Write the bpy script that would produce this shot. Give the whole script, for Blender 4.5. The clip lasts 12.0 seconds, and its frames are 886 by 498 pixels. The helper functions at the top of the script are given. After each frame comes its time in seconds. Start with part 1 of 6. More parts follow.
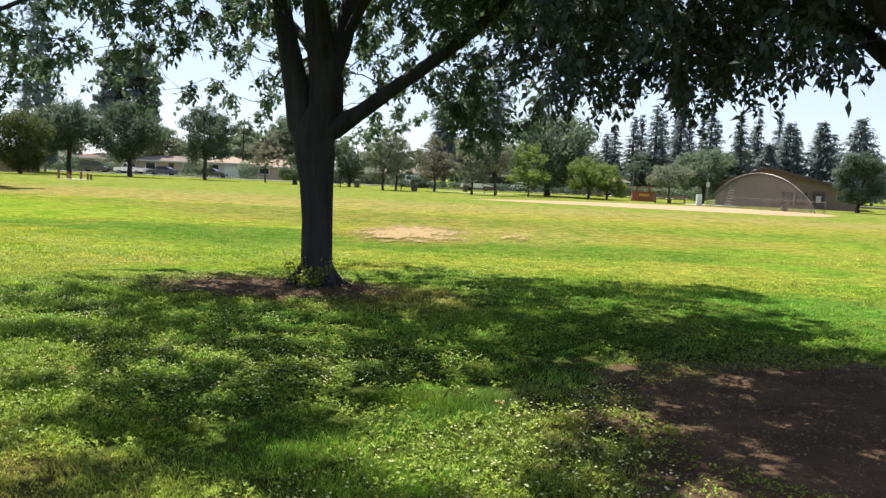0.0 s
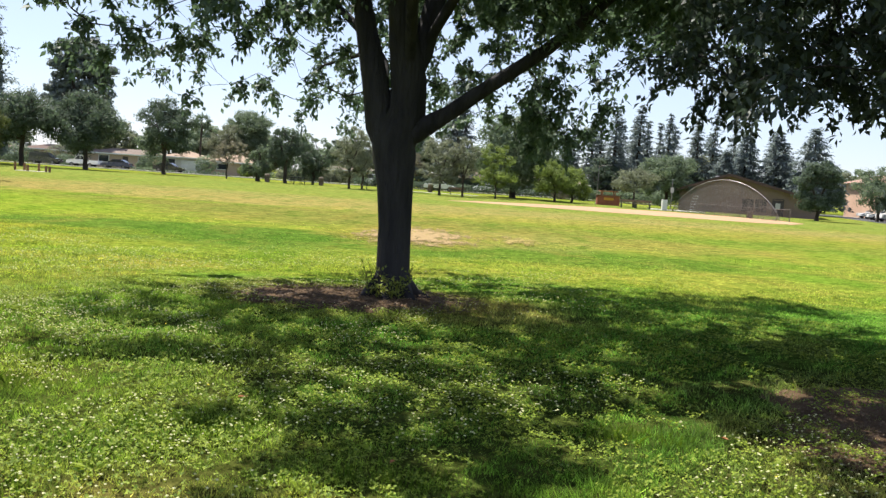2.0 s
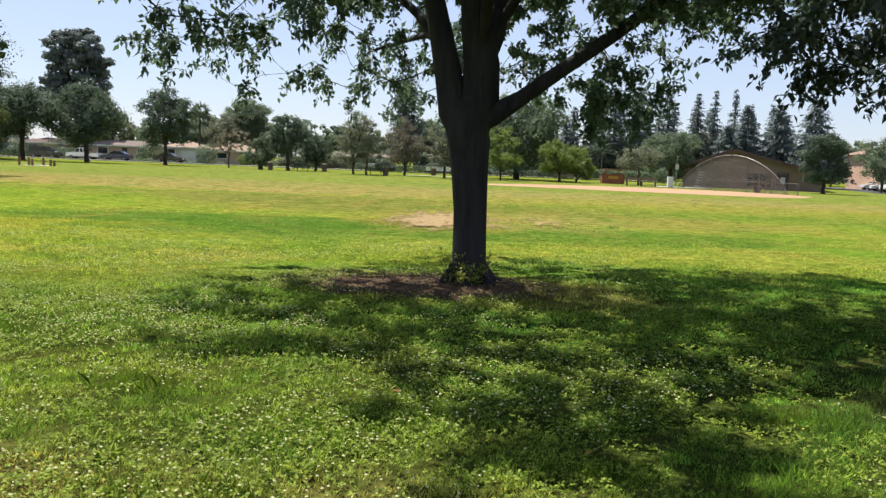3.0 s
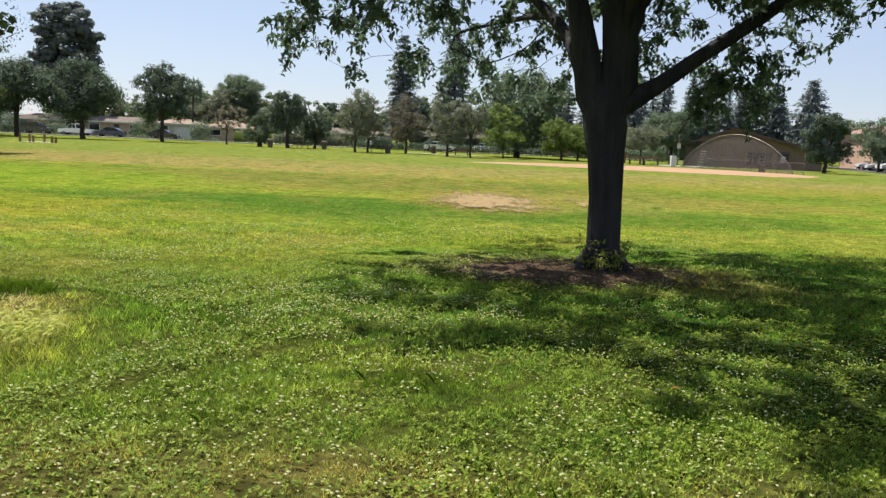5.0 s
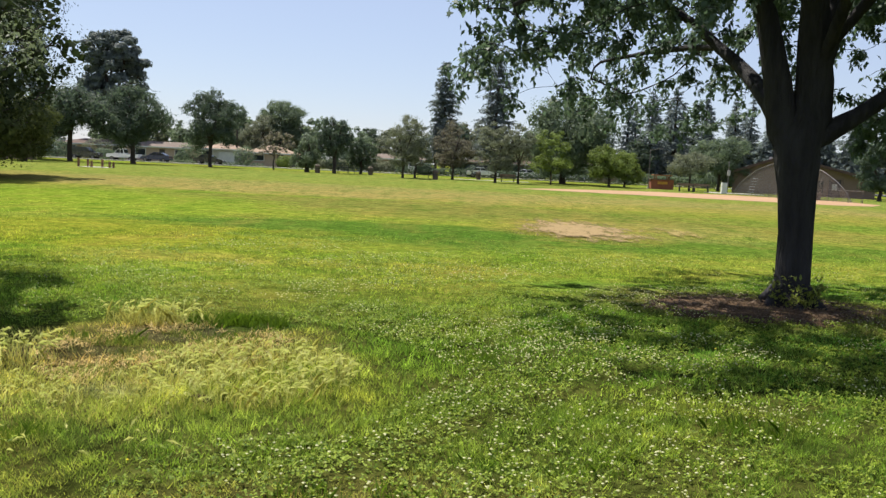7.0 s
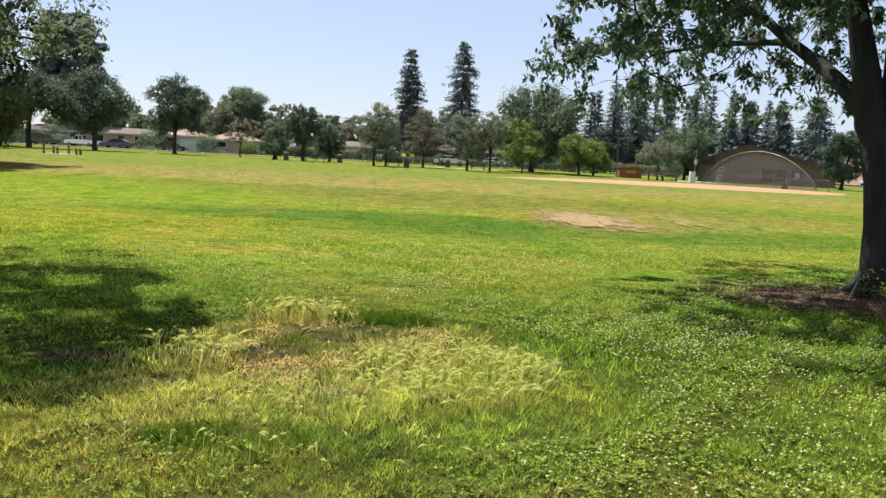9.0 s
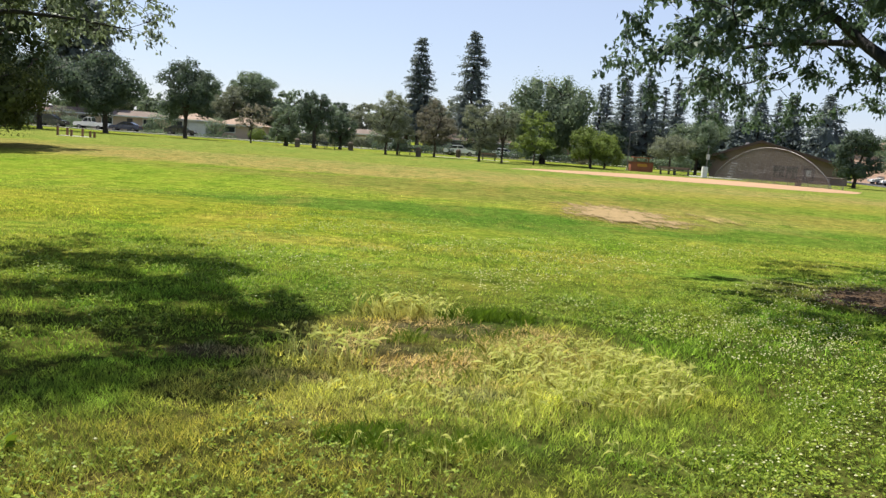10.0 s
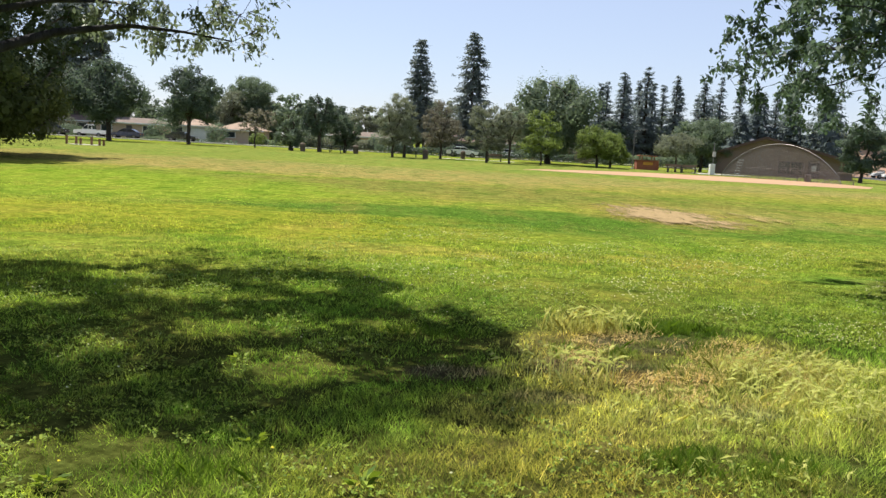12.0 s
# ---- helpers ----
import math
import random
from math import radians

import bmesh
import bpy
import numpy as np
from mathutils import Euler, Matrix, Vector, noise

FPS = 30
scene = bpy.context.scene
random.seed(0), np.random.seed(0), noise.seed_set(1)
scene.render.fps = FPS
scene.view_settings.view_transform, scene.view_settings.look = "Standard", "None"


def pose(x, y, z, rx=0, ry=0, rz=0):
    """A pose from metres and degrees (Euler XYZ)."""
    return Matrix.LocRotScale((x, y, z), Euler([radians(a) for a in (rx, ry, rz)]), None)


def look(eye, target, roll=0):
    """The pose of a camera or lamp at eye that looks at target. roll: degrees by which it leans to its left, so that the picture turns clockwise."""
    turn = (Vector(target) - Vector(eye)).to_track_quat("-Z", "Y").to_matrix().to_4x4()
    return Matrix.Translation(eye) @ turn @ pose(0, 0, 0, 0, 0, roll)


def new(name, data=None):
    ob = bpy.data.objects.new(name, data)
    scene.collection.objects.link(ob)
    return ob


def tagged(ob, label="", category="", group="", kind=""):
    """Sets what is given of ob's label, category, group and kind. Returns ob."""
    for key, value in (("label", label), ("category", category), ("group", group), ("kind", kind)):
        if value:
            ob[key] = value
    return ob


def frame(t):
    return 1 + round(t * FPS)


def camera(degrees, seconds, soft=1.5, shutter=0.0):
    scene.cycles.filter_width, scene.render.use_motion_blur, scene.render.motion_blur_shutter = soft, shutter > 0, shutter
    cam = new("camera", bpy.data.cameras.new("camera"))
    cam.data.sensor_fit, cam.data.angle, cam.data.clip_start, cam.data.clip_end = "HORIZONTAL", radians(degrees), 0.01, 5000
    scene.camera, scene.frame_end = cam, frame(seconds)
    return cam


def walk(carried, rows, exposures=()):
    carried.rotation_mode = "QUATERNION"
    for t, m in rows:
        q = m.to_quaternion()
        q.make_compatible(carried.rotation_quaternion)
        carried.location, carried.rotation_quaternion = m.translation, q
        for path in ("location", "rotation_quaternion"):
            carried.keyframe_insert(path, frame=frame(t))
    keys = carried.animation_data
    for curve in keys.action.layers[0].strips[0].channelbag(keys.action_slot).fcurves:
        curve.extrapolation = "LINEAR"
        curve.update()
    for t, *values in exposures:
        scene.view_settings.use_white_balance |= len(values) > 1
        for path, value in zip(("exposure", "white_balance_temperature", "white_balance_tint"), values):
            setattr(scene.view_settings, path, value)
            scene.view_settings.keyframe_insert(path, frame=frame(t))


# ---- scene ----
cam = camera(55.5, 12.0, soft=1.44)
PATH = [
    (0, (0.0, -0.0, 1.591), (-0.159, 1.987, 1.423), 2.57),
    (0.5, (-0.517, 0.142, 1.585), (-0.586, 2.131, 1.391), 2.68),
    (1, (-0.992, 0.234, 1.58), (-1.023, 2.225, 1.388), 4.10),
    (1.5, (-1.394, 0.396, 1.586), (-1.372, 2.387, 1.392), 4.43),
    (2, (-1.815, 0.391, 1.595), (-1.854, 2.384, 1.432), 3.79),
    (2.5, (-2.314, 0.413, 1.592), (-2.329, 2.406, 1.427), 2.22),
    (3, (-2.866, 0.447, 1.577), (-2.895, 2.436, 1.374), 2.23),
    (5, (-4.839, 0.552, 1.601), (-4.827, 2.536, 1.346), 2.46),
    (5.5, (-5.355, 0.503, 1.574), (-5.349, 2.492, 1.363), 2.45),
    (6, (-5.889, 0.549, 1.581), (-5.876, 2.536, 1.354), 2.44),
    (6.5, (-6.418, 0.605, 1.593), (-6.475, 2.594, 1.389), 2.57),
    (7, (-6.851, 0.678, 1.604), (-6.908, 2.667, 1.405), 2.65),
    (7.5, (-7.312, 0.703, 1.597), (-7.368, 2.693, 1.411), 2.74),
    (9.5, (-9.128, 0.736, 1.598), (-9.051, 2.72, 1.358), 3.05),
    (10, (-9.634, 0.774, 1.613), (-9.582, 2.758, 1.364), 4.05),
    (10.5, (-10.097, 0.777, 1.633), (-10.008, 2.761, 1.396), 3.49),
    (11, (-10.585, 0.829, 1.634), (-10.46, 2.812, 1.404), 3.66),
    (11.5, (-11.013, 0.814, 1.631), (-10.92, 2.8, 1.41), 3.86),
    (12, (-11.412, 0.908, 1.619), (-11.341, 2.891, 1.373), 3.06),
]
walk(cam, [(t, look(eye, target, roll)) for t, eye, target, roll in PATH],
     exposures=[(0, 1.24), (1.5, 1.13), (2.0, 1.2), (2.5, 1.0), (3, 0.93), (5, 0.81), (7, 0.78), (7.5, 0.88), (9.5, 0.91), (12, 0.93)])

# ---- world, sun ----
SUN_DIR = Vector((-0.35, 0.45, 1.0)).normalized()
world = bpy.data.worlds.new("sky")
scene.world = world
world.use_nodes = True
wn = world.node_tree
wn.nodes.clear()
sky = wn.nodes.new("ShaderNodeTexSky")
sky.sky_type = "NISHITA"
sky.sun_disc = False
sky.sun_elevation = math.asin(SUN_DIR.z)
sky.sun_rotation = math.atan2(SUN_DIR.x, SUN_DIR.y)
sky.air_density, sky.dust_density, sky.ozone_density = 1.0, 0.25, 2.0
back = wn.nodes.new("ShaderNodeBackground")
back.inputs["Strength"].default_value = 0.084
wout = wn.nodes.new("ShaderNodeOutputWorld")
haze = wn.nodes.new("ShaderNodeMix")
haze.data_type = "RGBA"
haze.inputs[0].default_value = 0.6
haze.inputs[7].default_value = (3.65, 4.0, 5.5, 1)
wn.links.new(sky.outputs[0], haze.inputs[6])
wn.links.new(haze.outputs[2], back.inputs[0])
wn.links.new(back.outputs[0], wout.inputs[0])
sun_data = bpy.data.lights.new("sun", "SUN")
sun_data.energy, sun_data.angle, sun_data.color = 5.0, radians(0.55), (1.0, 0.95, 0.86)
sun = new("sun", sun_data)
sun.matrix_basis = look(SUN_DIR * 50, (0, 0, 0))


# ---- materials ----
def material(name):
    m = bpy.data.materials.new(name)
    m.use_nodes = True
    t = m.node_tree
    t.nodes.clear()
    out = t.nodes.new("ShaderNodeOutputMaterial")
    return m, t, out


def node(t, kind, **values):
    n = t.nodes.new(kind)
    for k, v in values.items():
        n.inputs[k.replace("_", " ")].default_value = v
    return n


def noise_tex(t, vec, scale, detail=3.0, rough=0.55):
    n = node(t, "ShaderNodeTexNoise", Scale=scale, Detail=detail, Roughness=rough)
    t.links.new(vec, n.inputs["Vector"])
    return n.outputs["Fac"]


def ramp(t, fac, stops):
    r = t.nodes.new("ShaderNodeValToRGB")
    el = r.color_ramp.elements
    while len(el) < len(stops):
        el.new(0.5)
    for e, (p, c) in zip(el, stops):
        e.position = p
        e.color = (c, c, c, 1) if isinstance(c, (int, float)) else (*c, 1)
    t.links.new(fac, r.inputs[0])
    return r.outputs[0]


def mix(t, fac, a, b, mode="MIX"):
    m = t.nodes.new("ShaderNodeMix")
    m.data_type, m.blend_type = "RGBA", mode
    for sock, v in ((m.inputs[0], fac), (m.inputs[6], a), (m.inputs[7], b)):
        if isinstance(v, (int, float)):
            sock.default_value = v
        elif isinstance(v, tuple):
            sock.default_value = (*v, 1)
        else:
            t.links.new(v, sock)
    return m.outputs[2]


def scaled(t, vec, s):
    m = t.nodes.new("ShaderNodeMapping")
    m.inputs["Scale"].default_value = s
    t.links.new(vec, m.inputs[0])
    return m.outputs[0]


def surface(name, c1, c2, rough=0.8, scale=3.0, fine=40.0, bump=0.3, metal=0.0, stretch=(1, 1, 1), spec=0.3, depth=0.02):
    """A weathered surface: two colours by broad noise, fine grain and relief."""
    m, t, out = material(name)
    tc = t.nodes.new("ShaderNodeTexCoord")
    v = scaled(t, tc.outputs["Object"], stretch)
    big = noise_tex(t, v, scale, 4)
    small = noise_tex(t, v, fine, 3)
    col = mix(t, ramp(t, big, [(0.3, 0.0), (0.7, 1.0)]), c1, c2)
    col = mix(t, 0.35, col, ramp(t, small, [(0.2, 0.55), (0.8, 1.0)]), "MULTIPLY")
    b = node(t, "ShaderNodeBsdfPrincipled", Roughness=rough, Metallic=metal)
    b.inputs["Specular IOR Level"].default_value = spec
    t.links.new(col, b.inputs["Base Color"])
    if bump:
        bp = node(t, "ShaderNodeBump", Strength=bump, Distance=depth)
        t.links.new(small, bp.inputs["Height"])
        t.links.new(bp.outputs[0], b.inputs["Normal"])
    t.links.new(b.outputs[0], out.inputs[0])
    return m


def leaf_mat(name, dark, light, through_col, trans=0.35, gloss=0.25, rough=0.45, vary=1.0):
    """Leaf or needle: each piece takes its own shade; part of the light goes through."""
    m, t, out = material(name)
    g = t.nodes.new("ShaderNodeNewGeometry")
    col = mix(t, ramp(t, g.outputs["Random Per Island"], [(0.0, 0.5 - 0.5 * vary), (1.0, 0.5 + 0.5 * vary)]), dark, light)
    wide = noise_tex(t, scaled(t, g.outputs["Position"], (1, 1, 1)), 0.9, 2)
    col = mix(t, 0.45, col, ramp(t, wide, [(0.3, 0.5), (0.7, 1.0)]), "MULTIPLY")
    b = node(t, "ShaderNodeBsdfPrincipled", Roughness=rough)
    b.inputs["Specular IOR Level"].default_value = gloss
    t.links.new(col, b.inputs["Base Color"])
    tr = t.nodes.new("ShaderNodeBsdfTranslucent")
    t.links.new(mix(t, 0.5, col, through_col), tr.inputs[0])
    ms = t.nodes.new("ShaderNodeMixShader")
    ms.inputs[0].default_value = trans
    t.links.new(b.outputs[0], ms.inputs[1])
    t.links.new(tr.outputs[0], ms.inputs[2])
    t.links.new(ms.outputs[0], out.inputs[0])
    return m


def ellipse_mask(t, pos, cx, cy, rx, ry, soft, wob):
    """1 inside an ellipse of the plan, 0 outside, with a ragged edge."""
    mp = t.nodes.new("ShaderNodeMapping")
    mp.inputs["Location"].default_value = (-cx / rx, -cy / ry, 0)
    mp.inputs["Scale"].default_value = (1 / rx, 1 / ry, 0)
    t.links.new(pos, mp.inputs[0])
    ln = t.nodes.new("ShaderNodeVectorMath")
    ln.operation = "LENGTH"
    t.links.new(mp.outputs[0], ln.inputs[0])
    ad = t.nodes.new("ShaderNodeMath")
    ad.operation = "ADD"
    t.links.new(ln.outputs["Value"], ad.inputs[0])
    t.links.new(wob, ad.inputs[1])
    return ramp(t, ad.outputs[0], [(max(0.0, 0.75 - soft), 1.0), (min(1.0, 0.75 + soft), 0.0)])


def lawn_colour(t, pos):
    """The lawn's colour by place: lush and yellowing bands, thin places, dry ground and painted tree shade."""
    broad = noise_tex(t, scaled(t, pos, (0.06, 0.09, 0)), 1.0, 4, 0.6)
    mid = noise_tex(t, scaled(t, pos, (0.34, 0.15, 0)), 1.0, 5, 0.65)
    fine = noise_tex(t, scaled(t, pos, (1, 0.55, 0)), 2.6, 4, 0.65)
    spots = noise_tex(t, scaled(t, pos, (0.7, 0.26, 0)), 0.9, 6, 0.7)
    wobble = t.nodes.new("ShaderNodeMath")
    wobble.operation = "MULTIPLY_ADD"
    t.links.new(noise_tex(t, scaled(t, pos, (0.35, 0.7, 0)), 0.8, 6, 0.65), wobble.inputs[0])
    wobble.inputs[1].default_value, wobble.inputs[2].default_value = 1.5, -1.0
    wob = wobble.outputs[0]
    col = mix(t, ramp(t, broad, [(0.38, 0.0), (0.62, 1.0)]), LUSH, DRYISH)
    col = mix(t, ramp(t, mid, [(0.4, 0.0), (0.75, 0.75)]), col, YELLOW)
    col = mix(t, ramp(t, fine, [(0.45, 0.0), (0.75, 0.5)]), col, DEEP)
    for cx, cy, rx, ry, soft, colour, most in LAWN_SPOTS:
        f = ellipse_mask(t, pos, cx, cy, rx, ry, soft, wob)
        col = mix(t, mix(t, 1.0, f, (most, most, most), "MULTIPLY"), col, colour)
    col = mix(t, ramp(t, spots, [(0.5, 0.0), (0.72, 0.55)]), col, (0.235, 0.185, 0.045))
    col = mix(t, ramp(t, spots, [(0.3, 0.7), (0.48, 0.0)]), col, (0.065, 0.14, 0.014))
    return col


LUSH, DRYISH, YELLOW, DEEP = (0.145, 0.235, 0.027), (0.228, 0.262, 0.037), (0.295, 0.262, 0.052), (0.072, 0.13, 0.015)
# thatch colour, darkened further to paint the shade between near blades
SHADED_THATCH = (0.042, 0.044, 0.014)
LAWN_SPOTS = [
    (-2.0, 37.0, 32.0, 4.0, 0.25, (0.12, 0.18, 0.03), 0.55),
    (-10.0, 23.0, 8.0, 4.2, 0.2, (0.08, 0.15, 0.022), 0.85),
    (-1.0, 23.8, 7.5, 3.2, 0.2, (0.085, 0.155, 0.022), 0.75),
    (-9.5, 35.5, 13.0, 5.5, 0.25, (0.2, 0.175, 0.05), 0.6),
    (4.0, 31.0, 5.5, 3.4, 0.25, (0.2, 0.175, 0.05), 0.5),
    (-24.0, 31.0, 11.0, 7.0, 0.2, (0.18, 0.27, 0.024), 0.7),
    (-10.0, 49.0, 45.0, 7.5, 0.25, (0.29, 0.235, 0.085), 0.8),
    (0.0, 78.0, 110.0, 26.0, 0.25, (0.185, 0.225, 0.06), 0.55),
    (11.0, 43.0, 15.0, 4.5, 0.25, (0.23, 0.23, 0.04), 0.6),
    (-17.5, 18.6, 8.0, 4.4, 0.25, (0.24, 0.255, 0.028), 0.8),
    (-9.4, 14.5, 4.5, 0.9, 0.25, (0.28, 0.26, 0.05), 0.7),
    # deeper green painted in to strengthen the edge tree's shade
    (-12.8, 7.5, 3.0, 3.6, 0.25, (0.1, 0.19, 0.02), 0.55),
    (-9.15, 7.3, 1.35, 1.45, 0.22, (0.46, 0.34, 0.11), 0.9),
    (-8.5, 6.6, 1.1, 1.3, 0.25, (0.4, 0.4, 0.09), 0.8),
    (-9.6, 5.9, 1.4, 0.75, 0.25, (0.42, 0.38, 0.1), 0.75),
    (-9.65, 5.15, 0.75, 0.3, 0.2, (0.06, 0.13, 0.018), 0.85),
    (-9.0, 8.55, 0.6, 0.34, 0.2, (0.035, 0.1, 0.014), 0.95),
    (-9.35, 8.0, 0.5, 0.32, 0.2, (0.16, 0.115, 0.09), 0.95),
    (-9.95, 7.15, 0.5, 0.3, 0.2, (0.16, 0.11, 0.075), 0.95),
    (-9.5, 6.9, 0.5, 0.2, 0.2, (0.5, 0.28, 0.11), 0.8),
    (-8.75, 7.75, 0.35, 0.2, 0.2, (0.46, 0.27, 0.12), 0.8),
    (-10.45, 6.3, 0.3, 0.15, 0.2, (0.2, 0.15, 0.09), 0.8),
    (-11.1, 6.85, 0.35, 0.18, 0.2, (0.2, 0.13, 0.1), 0.9),
    (-9.2, 6.1, 0.3, 0.15, 0.2, (0.24, 0.2, 0.15), 0.8),
    (-10.3, 4.8, 1.7, 0.7, 0.25, (0.27, 0.22, 0.055), 0.7),
    (-6.0, 4.3, 2.2, 0.8, 0.25, (0.24, 0.24, 0.05), 0.6),
    (-3.3, 28.0, 2.6, 5.2, 0.25, (0.26, 0.21, 0.05), 0.6),
    (0.4, 28.8, 2.8, 4.4, 0.25, (0.25, 0.23, 0.07), 0.4),
    (-3.8, 7.0, 5.0, 6.0, 0.25, (0.13, 0.21, 0.026), 0.6),
    # lush grass by the park tree, its bluish shade put into the colour
    (1.5, 10.0, 6.5, 5.0, 0.25, (0.075, 0.18, 0.026), 0.85),
    (-5.6, 4.0, 3.6, 0.75, 0.25, (0.36, 0.29, 0.09), 0.7),
    (-6.5, 6.2, 1.6, 0.9, 0.25, (0.22, 0.235, 0.04), 0.5),
    (-2.6, 11.3, 2.5, 1.7, 0.2, (0.23, 0.19, 0.06), 0.75),
    (3.0, 5.6, 2.9, 2.7, 0.2, (0.12, 0.085, 0.05), 0.9),
]


def lawn_material(name, blade):
    m, t, out = material(name)
    g = t.nodes.new("ShaderNodeNewGeometry")
    pos = g.outputs["Position"]
    col = lawn_colour(t, pos)
    b = node(t, "ShaderNodeBsdfPrincipled", Roughness=0.6 if blade else 0.95)
    b.inputs["Specular IOR Level"].default_value = 0.12 if blade else 0.0
    if blade:
        # random tone per blade; its ends paint sun glints and dark gaps
        col = mix(t, 0.8, col, ramp(t, g.outputs["Random Per Island"], [(0.0, (0.15, 0.2, 0.15)), (0.4, (0.75, 0.85, 0.7)), (0.8, (1.65, 1.65, 1.4)), (1.0, (2.5, 2.4, 2.2))]), "MULTIPLY")
        tuft = noise_tex(t, scaled(t, pos, (1, 1, 0)), 6.0, 4, 0.65)
        col = mix(t, 0.85, col, ramp(t, tuft, [(0.34, 0.5), (0.5, 1.5), (0.66, 2.7)]), "MULTIPLY")
        stand = noise_tex(t, scaled(t, pos, (1, 1.3, 0)), 1.1, 3, 0.6)
        col = mix(t, 0.8, col, ramp(t, stand, [(0.36, (0.62, 0.78, 0.6)), (0.64, (1.5, 1.35, 1.25))]), "MULTIPLY")
        tr = t.nodes.new("ShaderNodeBsdfTranslucent")
        t.links.new(mix(t, 0.35, col, (0.16, 0.32, 0.045)), tr.inputs[0])
        t.links.new(col, b.inputs["Base Color"])
        ms = t.nodes.new("ShaderNodeMixShader")
        ms.inputs[0].default_value = 0.38
        t.links.new(b.outputs[0], ms.inputs[1])
        t.links.new(tr.outputs[0], ms.inputs[2])
        t.links.new(ms.outputs[0], out.inputs[0])
    else:
        grain = noise_tex(t, pos, 14.0, 5, 0.75)
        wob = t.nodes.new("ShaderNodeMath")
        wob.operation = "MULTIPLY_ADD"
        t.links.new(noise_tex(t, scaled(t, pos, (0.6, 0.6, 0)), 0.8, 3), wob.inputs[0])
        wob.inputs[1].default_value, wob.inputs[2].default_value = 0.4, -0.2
        # ellipse near the walk where shade between blades is painted on the ground
        near_gap_shade = ellipse_mask(t, pos, -6.0, 3.0, 24.0, 10.0, 0.25, wob.outputs[0])
        col = mix(t, mix(t, 1.0, near_gap_shade, (0.8, 0.8, 0.8), "MULTIPLY"), col, SHADED_THATCH)
        clump = noise_tex(t, scaled(t, pos, (1, 1, 0)), 5.0, 4, 0.7)
        col = mix(t, 0.9, col, ramp(t, grain, [(0.3, 0.25), (0.62, 1.4)]), "MULTIPLY")
        col = mix(t, 0.75, col, ramp(t, clump, [(0.35, 0.4), (0.65, 1.35)]), "MULTIPLY")
        tussock = noise_tex(t, scaled(t, pos, (0.8, 1.0, 0)), 1.5, 6, 0.7)
        col = mix(t, 0.8, col, ramp(t, tussock, [(0.36, (0.55, 0.7, 0.55)), (0.62, (1.4, 1.3, 1.25))]), "MULTIPLY")
        col = mix(t, 1.0, col, (0.77, 0.755, 0.8), "MULTIPLY")
        t.links.new(col, b.inputs["Base Color"])
        bp = node(t, "ShaderNodeBump", Strength=0.6, Distance=0.05)
        t.links.new(grain, bp.inputs["Height"])
        t.links.new(bp.outputs[0], b.inputs["Normal"])
        t.links.new(b.outputs[0], out.inputs[0])
    return m


def worn_material(name, cx, cy, rx, ry, c1, c2, shift=-0.9):
    """Bare earth that breaks up into the grass towards its edge."""
    m, t, out = material(name)
    g = t.nodes.new("ShaderNodeNewGeometry")
    pos = g.outputs["Position"]
    wob = t.nodes.new("ShaderNodeMath")
    wob.operation = "MULTIPLY_ADD"
    t.links.new(noise_tex(t, scaled(t, pos, (1.7, 0.4, 0)), 1.6, 7, 0.75), wob.inputs[0])
    wob.inputs[1].default_value, wob.inputs[2].default_value = 3.0, shift - 0.55
    f = ellipse_mask(t, pos, cx, cy, rx, ry, 0.3, wob.outputs[0])
    grain = noise_tex(t, pos, 9.0, 4, 0.7)
    b = node(t, "ShaderNodeBsdfPrincipled", Roughness=0.97)
    b.inputs["Specular IOR Level"].default_value = 0.0
    t.links.new(mix(t, ramp(t, grain, [(0.3, 0.0), (0.7, 1.0)]), c1, c2), b.inputs["Base Color"])
    clear = t.nodes.new("ShaderNodeBsdfTransparent")
    ms = t.nodes.new("ShaderNodeMixShader")
    t.links.new(f, ms.inputs[0])
    t.links.new(clear.outputs[0], ms.inputs[1])
    t.links.new(b.outputs[0], ms.inputs[2])
    t.links.new(ms.outputs[0], out.inputs[0])
    return m


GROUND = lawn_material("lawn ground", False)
BLADE = lawn_material("grass blade", True)
# bark tone kept cool: a bluish veil of glare is mixed in
BARK = surface("bark", (0.029, 0.028, 0.03), (0.058, 0.055, 0.056), 0.95, 2.0, 9.0, 1.0, stretch=(3.0, 3.0, 0.55), spec=0.1, depth=0.05)
FAR_BARK = surface("far bark", (0.05, 0.04, 0.032), (0.09, 0.075, 0.06), 0.95, 2.0, 8.0, 0.6, stretch=(2, 2, 0.6), spec=0.1)
SOIL = surface("bare soil", (0.06, 0.04, 0.024), (0.13, 0.085, 0.05), 0.98, 1.6, 26.0, 0.9, spec=0.05, depth=0.05)
CHIP = surface("wood chip", (0.09, 0.062, 0.04), (0.24, 0.17, 0.11), 0.9, 6.0, 60.0, 0.3)
CLAY = surface("infield clay", (0.33, 0.21, 0.12), (0.4, 0.26, 0.16), 0.97, 0.25, 7.0, 0.3, spec=0.05)
# near leaf colours, made bluer and paler to imitate glare and backlight
LEAF_A = leaf_mat("broad leaf", (0.04, 0.07, 0.05), (0.12, 0.17, 0.125), (0.15, 0.23, 0.1), 0.36, 0.22, 0.55)
LEAF_B = leaf_mat("dark leaf", (0.034, 0.05, 0.042), (0.078, 0.105, 0.085), (0.09, 0.13, 0.075), 0.2, 0.2, 0.55)
LEAF_C = leaf_mat("light leaf", (0.06, 0.085, 0.055), (0.17, 0.205, 0.14), (0.22, 0.27, 0.13), 0.42, 0.22, 0.5)
